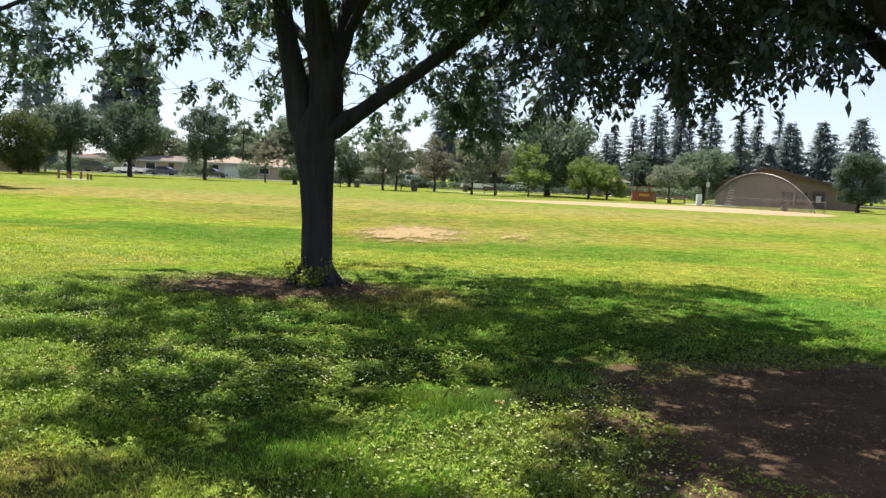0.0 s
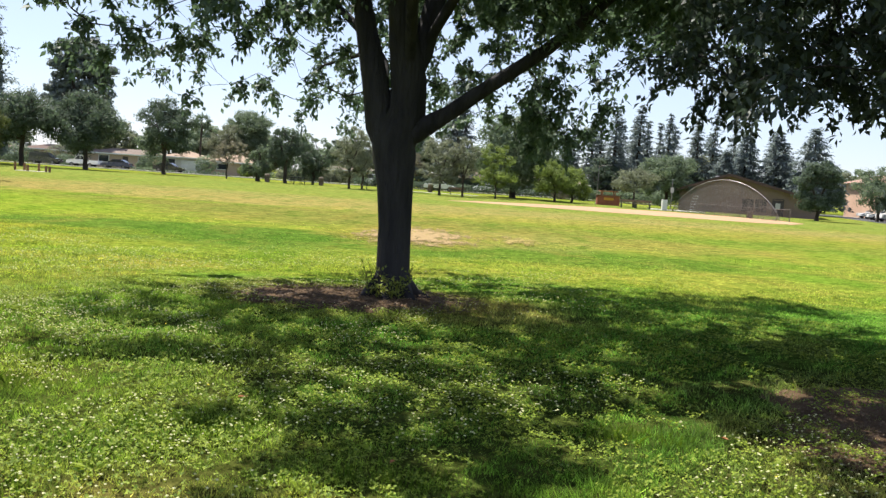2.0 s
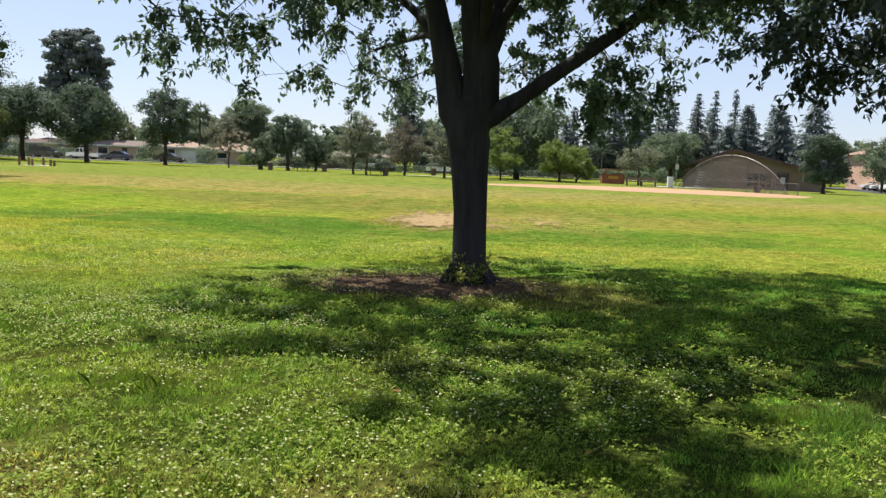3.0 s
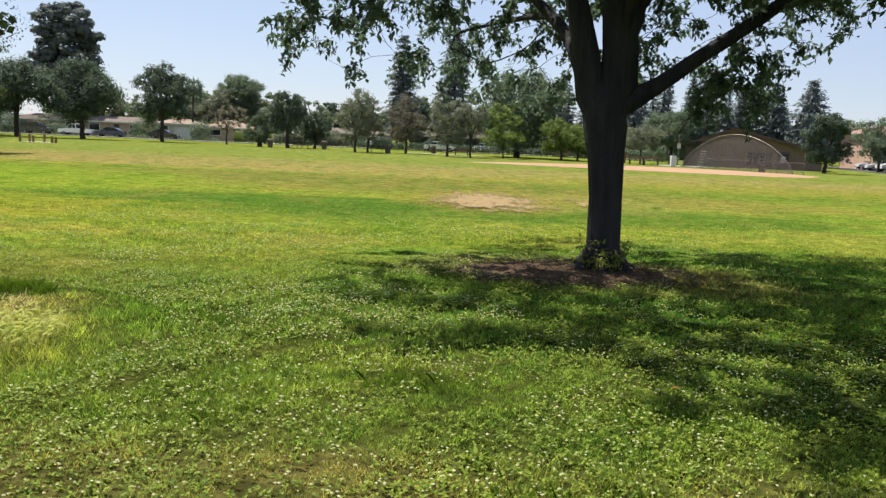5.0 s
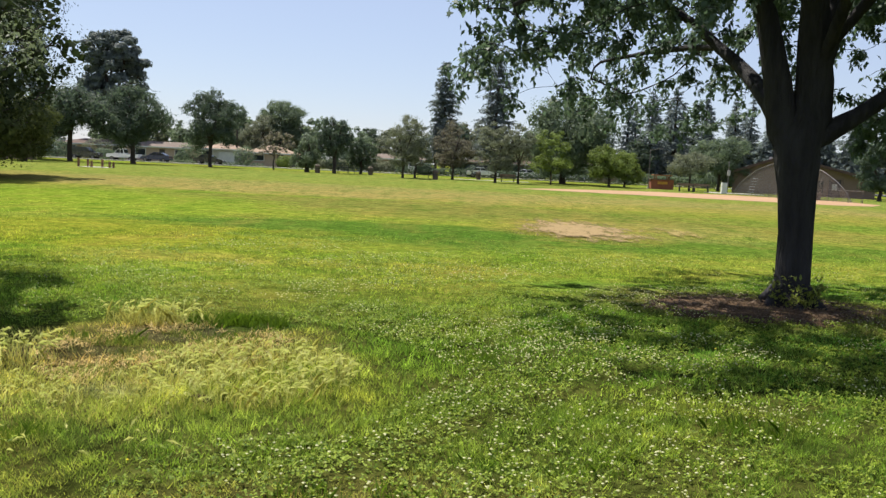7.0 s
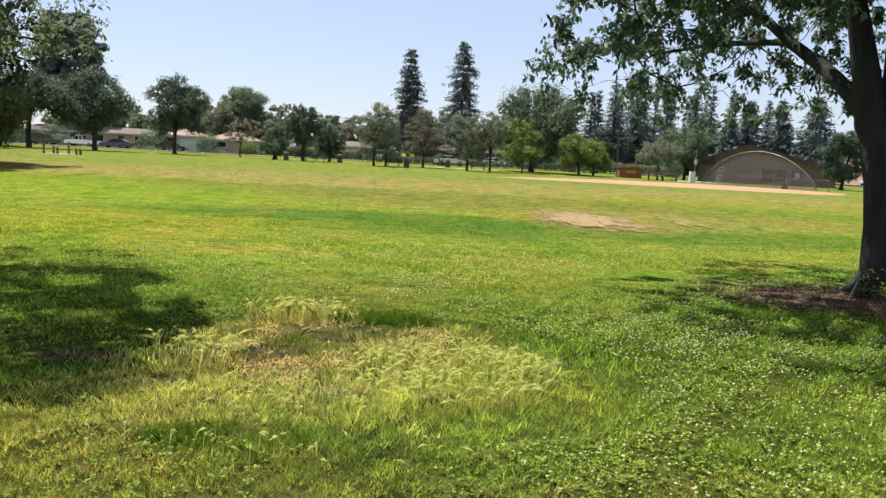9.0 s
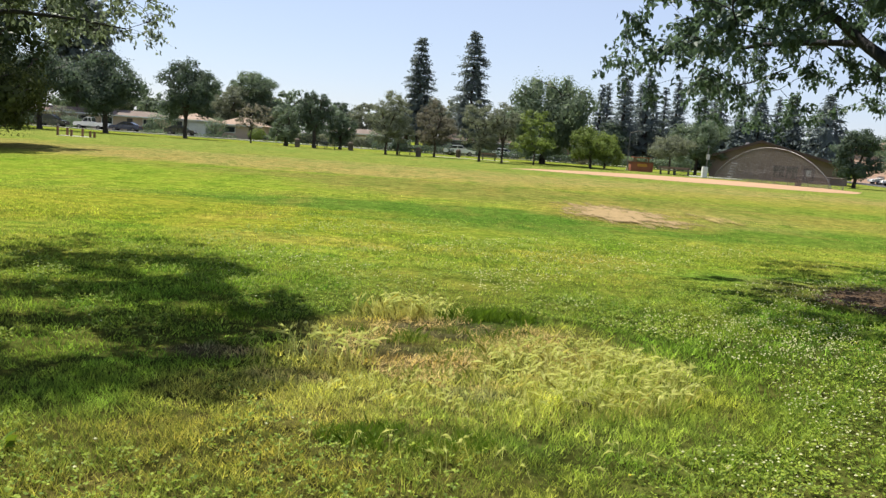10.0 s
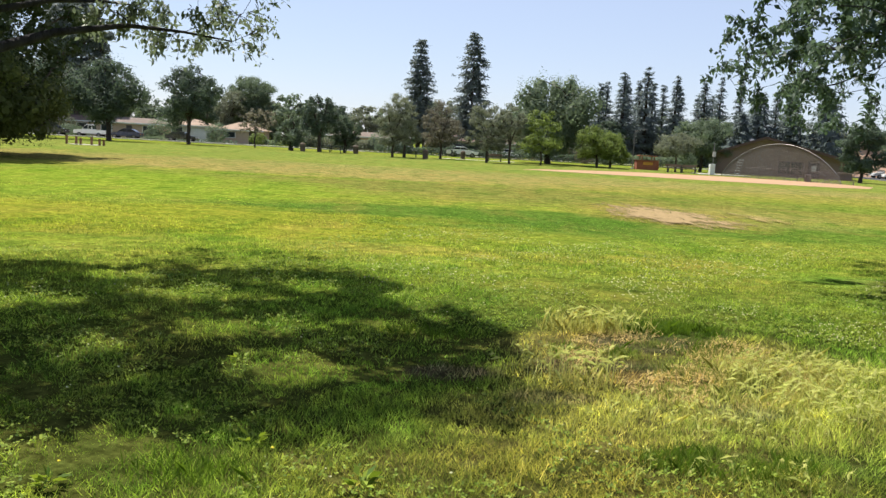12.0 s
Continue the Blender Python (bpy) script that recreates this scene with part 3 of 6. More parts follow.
def broad_tree(seed, height, radius, bottom, trunk_r, clumps, per, size, droop=0.4, lean=0.0, form=1.0, weep=0.0, forks=3, squash=None, loose=0.16, mass=(0.28, 0.52)):
    """A broad-leaved tree: trunk, forked limbs and clumps of leaves. Returns its wood and crown meshes."""
    rng = np.random.default_rng(seed)
    mid = (height + bottom) / 2
    half = (height - bottom) / 2
    ry = squash or radius
    bumps = rng.uniform(0.5, 1.2, 18)
    # the crown is made of separate leafy masses with gaps between them
    masses = []
    for k in range(rng.integers(13, 18)):
        a = 2.4 * k + rng.uniform(-0.4, 0.4)
        zz = rng.uniform(-0.75, 0.85)
        o = 0.62 * math.sqrt(1 - min(0.9, abs(zz)) ** 2) * rng.uniform(0.6, 1.2)
        masses.append((o * math.cos(a), o * math.sin(a), zz * 0.8, rng.uniform(*mass)))

    def inside(p):
        q = (p[0] / radius, p[1] / ry, (p[2] - mid) / half)
        if not any((q[0] - m[0]) ** 2 + (q[1] - m[1]) ** 2 + (q[2] - m[2]) ** 2 * 1.3 < m[3] ** 2 for m in masses):
            return False
        z = (p[2] - mid) / half
        a = math.atan2(p[1], p[0])
        k = bumps[int((a + math.pi) / (2 * math.pi) * 5.99) + (0 if z < -0.35 else 6 if z < 0.3 else 12)]
        r = math.hypot((p[0] - lean * 0.3) / radius, p[1] / ry) / k
        wide = (1 - abs(z) ** 2.2) ** 0.5 * (1 - 0.25 * form * z)
        return r < wide and r * r + z * z > 0.12

    lo, hi = np.array([-radius * 1.1, -ry * 1.1, bottom]), np.array([radius * 1.1, ry * 1.1, height])
    T = crown_targets(rng, clumps, inside, lo, hi)
    fork = bottom + 0.12 * (height - bottom)
    nodes, par = [(0, 0, -0.1), (0, 0, 0.15)], [-1, 0]
    for i in range(1, 5):
        s = i / 4
        nodes.append((lean * 0.25 * s + rng.normal(0, 0.04), rng.normal(0, 0.04), 0.15 + (fork - 0.15) * s))
        par.append(len(nodes) - 2)
    top = len(nodes) - 1
    for f in range(forks):
        a = 2 * math.pi * (f + rng.uniform(-0.25, 0.25)) / forks
        last = top
        for i in range(1, 5):
            s = i / 4
            out = radius * 0.38 * s**1.2
            nodes.append((nodes[top][0] + out * math.cos(a), nodes[top][1] + out * math.sin(a), fork + (height - fork) * 0.62 * s))
            par.append(last)
            last = len(nodes) - 1
    P, pa, ends = grow(rng, nodes, par, T, 0.55, 0.05)
    rad = pipe_radii(pa, ends, 0.012)
    rad *= trunk_r / rad[2]
    rad[0] *= 1.45
    rad[1] *= 1.2
    wood = tubes_mesh("trunk", chains_of(P, pa, np.maximum(rad, 0.014), 0.024), 5)
    own_r = loose * radius
    pos, nor, lumps = [], [], []
    for e in ends:
        c = P[e]
        own = own_r * rng.uniform(0.65, 1.35)
        tall = 0.72 + (0.5 * weep if weep else 0.0) * rng.uniform(0.3, 1.0)
        size3 = np.array([own, own, own * tall])
        c = c - np.array([0, 0, own * (tall - 0.72) * 0.8])
        k = int(per * rng.uniform(0.6, 1.4) * (own / own_r) ** 1.6)
        g = rng.normal(0, 1, (k, 3))
        g /= np.linalg.norm(g, axis=1, keepdims=True)
        wob = 1 + 0.22 * np.sin(g[:, 0] * 5 + e) * np.cos(g[:, 1] * 4 - e) + 0.15 * np.sin(g[:, 2] * 7 + 2 * e)
        pos.append(c + g * (wob * rng.uniform(0.72, 1.12, k))[:, None] * size3)
        nor.append(g + 0.35 * (c - np.array([0, 0, mid])) / radius)
        lumps.append(c + LUMP * rng.uniform(0.4, 0.62, (20, 1, 1)) * size3)
    pos, nor, lumps = np.concatenate(pos), np.concatenate(nor), np.concatenate(lumps)
    keep = pos[:, 2] > bottom * 0.5
    leaves = shell_quads(rng, pos[keep], nor[keep], size * 1.15, size * 0.8)
    lumps = lumps[lumps[:, :, 2].min(1) > bottom * 0.5]
    crown = poly_mesh("crown", np.concatenate([leaves, lumps]), 4)
    return wood, crown


def conifer(seed, height, radius, bottom, trunk_r, whorls, per, size, droop=0.35, taper=0.8, ragged_by=0.35):
    """A spire-shaped conifer: straight trunk, whorls of drooping boughs, sprays of needles along them."""
    rng = np.random.default_rng(seed)
    chains = [(np.array([(0, 0, -0.1), (0.03, 0, height * 0.3), (0, 0.05, height * 0.7), (0, 0, height)]), np.array([trunk_r * 1.2, trunk_r * 0.85, trunk_r * 0.4, 0.02]))]
    quads = []
    for w in range(whorls):
        s = (w + rng.uniform(0.2, 0.8)) / whorls
        z = bottom + (height - bottom) * s
        reach = radius * (1 - s) ** taper * rng.uniform(1 - ragged_by, 1.1) + 0.12 * radius * (1 - s) + 0.1
        for b in range(per):
            if rng.uniform() < 0.12:
                continue
            a = rng.uniform(0, 2 * math.pi)
            L = reach * rng.uniform(0.55, 1.15)
            d = np.array([math.cos(a), math.sin(a), 0])
            base = np.array([0, 0, z + rng.uniform(-0.25, 0.25) * (height - bottom) / whorls])
            tip = base + d * L + np.array([0, 0, -droop * L + 0.1])
            if b % 3 == 0:
                chains.append((np.array([base, base * 0.5 + tip * 0.5 + np.array([0, 0, 0.06 * L]), tip]), np.array([0.05, 0.03, 0.01])))
            k = max(5, int(26 * L / radius))
            u = rng.uniform(0.1, 1.0, k)[:, None] ** 0.8
            q = base + (tip - base) * u + np.array([0, 0, 0.06 * L]) * np.sin(u * math.pi)
            across = np.array([-d[1], d[0], 0])
            q = q + across * rng.normal(0, 0.22, (k, 1)) * L * (1.1 - u) + rng.normal(0, 0.05 * radius, (k, 3)) * np.array([0.6, 0.6, 0.5])
            quads.append(leaf_quads(rng, q, size, size * 0.45, 0.35, d * 1.2, 0.55))
    for k in range(int(height * 14)):
        s = rng.uniform(0.02, 0.97)
        a = rng.uniform(0, 2 * math.pi)
        r = 0.5 * radius * (1 - s) ** taper
        n = np.array([math.cos(a), math.sin(a), 0.25])
        u, c = np.array([-n[1], n[0], 0]), np.array([r * n[0], r * n[1], bottom + (height - bottom) * s])
        b = 0.2 * radius * (1 - s) ** 0.5 * rng.uniform(0.6, 1.2)
        drop = np.array([0.35 * n[0], 0.35 * n[1], -1.0]) * b
        quads.append(np.array([[c - u * b * 0.7, c + drop, c + u * b * 0.7, c - drop * 0.7]]))
    return tubes_mesh("trunk", chains, 3), poly_mesh("crown", np.concatenate(quads), 4)


def near_tree(seed, nodes, par, radii, targets, leaf_len, per, twig_spread, low=1.0, low_z=4.0, tip=0.006, droop=0.9, least=0.0):
    """A tree seen from close by: given trunk and limbs, grown out to leafy twigs."""
    rng = np.random.default_rng(seed)
    P, pa, ends = grow(rng, nodes, par, targets, 0.3, 0.035, sag=0.05)
    rad = pipe_radii(pa, ends, tip, 2.5)
    k = len(nodes)
    fixed = np.array(radii)
    over = rad[k:].max() / (fixed.min() * 0.8)
    rad = rad / max(1.0, over)
    rad[:k] = fixed
    for i in range(k, len(P)):
        rad[i] = min(max(rad[i], 0.0045), rad[pa[i]] * 0.93)
    # twigs and leaves
    pos, twigs = [], []
    for e in ends:
        c, back_node = P[e], P[pa[e]]
        out = c - back_node
        out = out / (np.linalg.norm(out) + 1e-9)
        for _ in range(4):
            d = out * 0.5 + rng.normal(0, 0.6, 3) + np.array([0, 0, -0.25])
            d /= np.linalg.norm(d)
            L = rng.uniform(0.25, 0.6) * twig_spread
            q = c + (back_node - c) * rng.uniform(0, 0.8)
            pts = np.array([q, q + d * L * 0.5 + np.array([0, 0, 0.02]), q + d * L + np.array([0, 0, -0.10 * L])])
            twigs.append((pts, np.array([0.006, 0.004, 0.002])))
            m = max(3, int(per / 4 * (low if c[2] < low_z else 1.0) * rng.uniform(0.5, 1.5)))
            u = rng.uniform(0.1, 1.05, m)[:, None]
            pos.append(pts[0] + (pts[2] - pts[0]) * u + rng.normal(0, 0.05 * twig_spread, (m, 3)))
    pos = np.concatenate(pos)
    wood = tubes_mesh("trunk", chains_of(P, pa, rad, least), 10)
    thin = tubes_mesh("spray", twigs, 3)
    crown = poly_mesh("crown", leaf_quads(rng, pos, leaf_len, leaf_len * 0.52, droop), 4)
    return wood, thin, crown


def near_thing(name, at, label, meshes, leaf, group):
    tr = thing(name, at, label, "tree", group)
    tr_trunk = part("trunk", meshes[0], BARK, tr, smooth=True)
    part("spray", meshes[1], BARK, tr_trunk)
    part("crown", meshes[2], leaf, tr)
    return tr


def skirt_targets(rng, n, cx, cy, rx, ry, rim_z, mid_z, top, notch=None, rim=0.9):
    """Twig ends in a spreading crown whose underside droops towards its rim."""
    def inside(p):
        dx, dy = (p[0] - cx) / rx, (p[1] - cy) / ry
        r = math.hypot(dx, dy)
        if r > 1 + 0.12 * math.sin(5 * math.atan2(dy, dx) + rx):
            return False
        floor_z = mid_z + (rim_z - mid_z) * min(1, r) ** 1.5
        roof = rim_z + rim + (top - rim_z - rim) * math.sqrt(max(0.0, 1 - r * r))
        if not floor_z < p[2] < roof:
            return False
        if notch and notch(p):
            return False
        return True
    return crown_targets(rng, n, inside, np.array([cx - rx * 1.12, cy - ry * 1.12, min(rim_z, mid_z)]), np.array([cx + rx * 1.12, cy + ry * 1.12, top]))


# ---- the three trees near the walk ----
def park_tree():
    nodes = [(0, 0, -0.15), (0, 0, 0.08), (0, 0, 0.3), (-0.01, 0, 0.95), (-0.04, 0, 1.5), (-0.07, 0, 1.85), (-0.1, 0, 2.05)]
    par = [-1, 0, 1, 2, 3, 4, 5]
    rad = [0.40, 0.29, 0.224, 0.217, 0.24, 0.285, 0.30]

    def limb(start, pts, rr):
        last = start
        for p, r in zip(pts, rr):
            nodes.append(p)
            par.append(last)
            rad.append(r)
            last = len(nodes) - 1
        return last

    a = limb(5, [(-0.28, 0.02, 2.25), (-0.38, 0.03, 2.8), (-0.52, 0.05, 3.4), (-0.63, 0.08, 3.9), (-0.8, 0.2, 4.8), (-1.0, 0.3, 5.8)], [0.2, 0.175, 0.145, 0.12, 0.085, 0.05])
    b = limb(6, [(0.06, 0.0, 2.45), (0.06, 0.0, 2.85), (-0.02, -0.08, 3.3), (-0.1, -0.2, 3.9), (-0.2, -0.5, 4.9), (-0.1, -0.8, 6.0)], [0.25, 0.235, 0.2, 0.16, 0.1, 0.05])
    limb(8 + 6, [(0.2, 0.1, 3.25), (0.32, 0.2, 3.9), (0.5, 0.5, 4.9), (0.6, 0.8, 6.0)], [0.15, 0.135, 0.09, 0.05])
    limb(6, [(0.2, -0.05, 2.2), (0.58, -0.1, 2.44), (1.02, -0.12, 2.77), (1.4, -0.15, 3.04), (1.76, -0.2, 3.3), (2.2, -0.25, 3.66), (2.6, -0.3, 4.05), (3.1, -0.3, 4.4)], [0.15, 0.105, 0.095, 0.09, 0.085, 0.075, 0.06, 0.04])
    rear = limb(7, [(-0.36, 0.35, 2.6), (-0.4, 0.95, 2.95), (-0.46, 1.55, 3.25), (-0.62, 1.9, 3.5), (-0.92, 2.15, 3.85), (-1.4, 2.6, 4.3), (-1.9, 3.2, 4.7)], [0.12, 0.105, 0.095, 0.085, 0.07, 0.05, 0.03])
    limb(rear - 3, [(-0.85, 2.9, 3.62), (-1.2, 4.1, 3.7), (-1.9, 4.9, 3.6)], [0.05, 0.038, 0.024])
    limb(10, [(-0.8, -0.3, 4.05), (-1.5, -0.7, 4.12), (-2.3, -1.0, 4.0), (-3.1, -1.3, 3.72), (-3.8, -1.5, 3.35)], [0.06, 0.052, 0.044, 0.035, 0.024])
    limb(19, [(0.9, -0.5, 4.4), (1.6, -0.8, 4.6), (2.2, -1.4, 4.5)], [0.07, 0.05, 0.03])
    limb(14, [(0.1, -0.8, 3.9), (0.3, -1.8, 4.3), (0.2, -3.0, 4.4), (-0.1, -4.0, 4.1)], [0.075, 0.06, 0.045, 0.03])
    rng = np.random.default_rng(11)

    def notch(p):
        gx, gy = p[0] - 2.64 + 0.35 * p[2], p[1] + 11.5 - 0.45 * p[2]
        if ((gx + 5.2) / 1.2) ** 2 + ((gy - 8.1) / 0.6) ** 2 < 1 or gx < -6.0 or gx < -3.9 and 6.3 < gy < 6.9:
            return True
        if gx < -3.2 - 0.2 * (gy - 5) and gy < 7 or ((gx + 0.25) / 0.85) ** 2 + ((gy - 5.3) / 1.1) ** 2 < 1:
            return True
        return p[0] < -4.4 and p[2] < 4.3 or -1.9 < p[0] < 1.1 and p[2] < 3.95 and p[1] < 2.5 or (p[1] < -2.2 and p[2] < 3.5 - 0.25 * (p[1] + 2.2)) or p[0] > 2.2 and p[2] < 3.75

    T = skirt_targets(rng, 540, 0.2, -0.2, 5.1, 6.1, 2.45, 3.7, 7.4, notch, 1.5)
    # low boughs behind the long limb
    T = np.concatenate([T, rng.uniform((1.7, 0.5, 2.3), (3.2, 3.2, 3.2), (22, 3))])
    for lo, hi, n in (((0.8, 3.7, 4.7), (4.8, 6.2, 5.9), 60), ((1.2, -1.5, 4.0), (4.0, 1.0, 5.5), 60), ((-1.3, -5.4, 4.2), (-0.3, -4.4, 5.0), 7)):
        T = np.concatenate([T, rng.uniform(lo, hi, (n, 3))])
    w = near_tree(21, nodes, par, rad, T, 0.115, 250, 0.8, 0.42, 4.1)
    tr = near_thing("tree", pose(-2.68, 11.5, 0), "spreading broad-leaved tree with forked dark trunk, ringed by bare soil", w, LEAF_A, "trees near the walk")
    roots = []
    for a in (0.3, 1.4, 2.5, 3.6, 4.6, 5.5):
        L = 0.44 + 0.16 * math.sin(a * 7)
        c, s = math.cos(a), math.sin(a)
        roots.append((np.array([(0.12 * c, 0.12 * s, 0.34), (0.22 * c, 0.22 * s, 0.15), (0.34 * c, 0.34 * s, 0.05), (L * c, L * s, -0.04)]), np.array([0.09, 0.1, 0.075, 0.03])))
    part("root", tubes_mesh("root", roots, 8), BARK, tr, smooth=True)
    return tr


def dense_tree():
    nodes = [(0, 0, -0.15), (0, 0, 0.1), (0, 0, 0.9), (0.02, 0, 1.8)]
    par, rad = [-1, 0, 1, 2], [0.36, 0.27, 0.21, 0.22]
    for a in (0.4, 1.1, 1.8, 2.5, 3.1, 5.9):
        last = 3
        for i, (r, z, q) in enumerate(((0.3, 2.3, 0.13), (0.9, 2.9, 0.1), (1.7, 3.4, 0.07), (2.5, 3.6, 0.045))):
            nodes.append((r * math.cos(a), r * math.sin(a), z + 0.5 * math.sin(a * 3)))
            par.append(last)
            rad.append(q)
            last = len(nodes) - 1
    rng = np.random.default_rng(5)
    T = skirt_targets(rng, 720, 0.0, 0.7, 4.1, 3.9, 2.35, 2.65, 7.6, lambda p: p[0] < -2.9 and (p[1] < 1.8 or p[0] < -3.5) and p[2] < 4.6 or p[0] > -0.9 and p[2] < 3.1 or p[1] < -0.4 and p[2] < 2.9 - 0.3 * p[1] or p[1] > 2.2 and p[2] < 2.75, 2.0)
    T = np.concatenate([T, rng.uniform((-2.2, -0.6, 4.2), (1.8, 3.0, 6.5), (110, 3))])
    w = near_tree(31, nodes, par, rad, T, 0.095, 190, 0.95, 0.95, 3.2)
    return near_thing("tree", pose(3.2, 5.9, 0), "dense dark-leaved tree with a low drooping crown over bare soil", w, LEAF_B, "trees near the walk")


def edge_tree():
    nodes = [(0, 0, -0.15), (0, 0, 0.1), (0, 0, 0.9), (0.02, 0, 1.9)]
    par, rad = [-1, 0, 1, 2], [0.36, 0.27, 0.21, 0.22]
    for a, up in ((1.2, 0.4), (2.2, 0.3), (3.3, 0.4), (4.4, 0.9), (5.5, 1.0)):
        last = 3
        for r, z, q in ((0.4, 2.3, 0.07), (1.2, 2.62, 0.046), (2.2, 2.72, 0.034), (3.1, 2.68, 0.022), (3.8, 2.6, 0.008)):
            nodes.append((r * math.cos(a), r * math.sin(a), z + up * r * 0.5))
            par.append(last)
            rad.append(q)
            last = len(nodes) - 1
    last = 3
    for p, q in (((0.4, 0.9, 2.35), 0.07), ((0.9, 1.9, 2.75), 0.05), ((1.5, 2.75, 2.98), 0.032), ((2.1, 3.3, 3.0), 0.019), ((2.7, 3.7, 2.95), 0.01)):
        nodes.append(p)
        par.append(last)
        rad.append(q)
        last = len(nodes) - 1
    rng = np.random.default_rng(8)
    gaps = ((-12.8, 7.9, 0.75, 0.4), (-13.6, 9.3, 0.8, 0.4), (-12.2, 6.7, 0.55, 0.4), (-13.7, 6.9, 0.5, 0.35), (-15.0, 8.6, 0.7, 0.5), (-14.6, 6.1, 0.5, 0.3), (-11.6, 8.2, 0.45, 0.35), (-12.6, 10.2, 0.7, 0.35), (-14.8, 10.3, 0.8, 0.35), (-11.2, 9.6, 0.6, 0.5))

    def notch(p):
        gx, gy = p[0] - 16.9 + 0.35 * p[2], p[1] + 9.9 - 0.45 * p[2]
        if any(((gx - a) / c) ** 2 + ((gy - b) / d) ** 2 < 1 for a, b, c, d in gaps):
            return True
        if gy < 5.25 + 0.22 * max(0.0, gx + 13.0) or gx > -10.5 - 0.55 * max(0.0, gy - 8.2) or gx > -9.9 or gy > 10.8 + 0.25 * max(0.0, gx + 14.5):
            return True
        if p[1] < 2.4:
            return p[2] < (4.3 if p[0] > 1.0 else 3.2)
        return p[0] > 3.0 and p[2] < 4.4 or p[2] < 3.1

    T = skirt_targets(rng, 860, 1.4, 0.9, 5.6, 5.2, 2.4, 2.8, 6.6, notch, 1.7)
    # sparse hanging boughs along the rear limb
    T = np.concatenate([T, rng.uniform((0.6, 2.6, 2.85), (3.2, 4.8, 3.7), (36, 3))])
    w = near_tree(41, nodes, par, rad, T, 0.1, 175, 0.75, 0.3, 3.8)
    return near_thing("tree", pose(-16.9, 9.9, 0), "broad-leaved tree with long low branches over the lawn", w, LEAF_C, "trees near the walk")


park_tree()
dense_tree()
edge_tree()


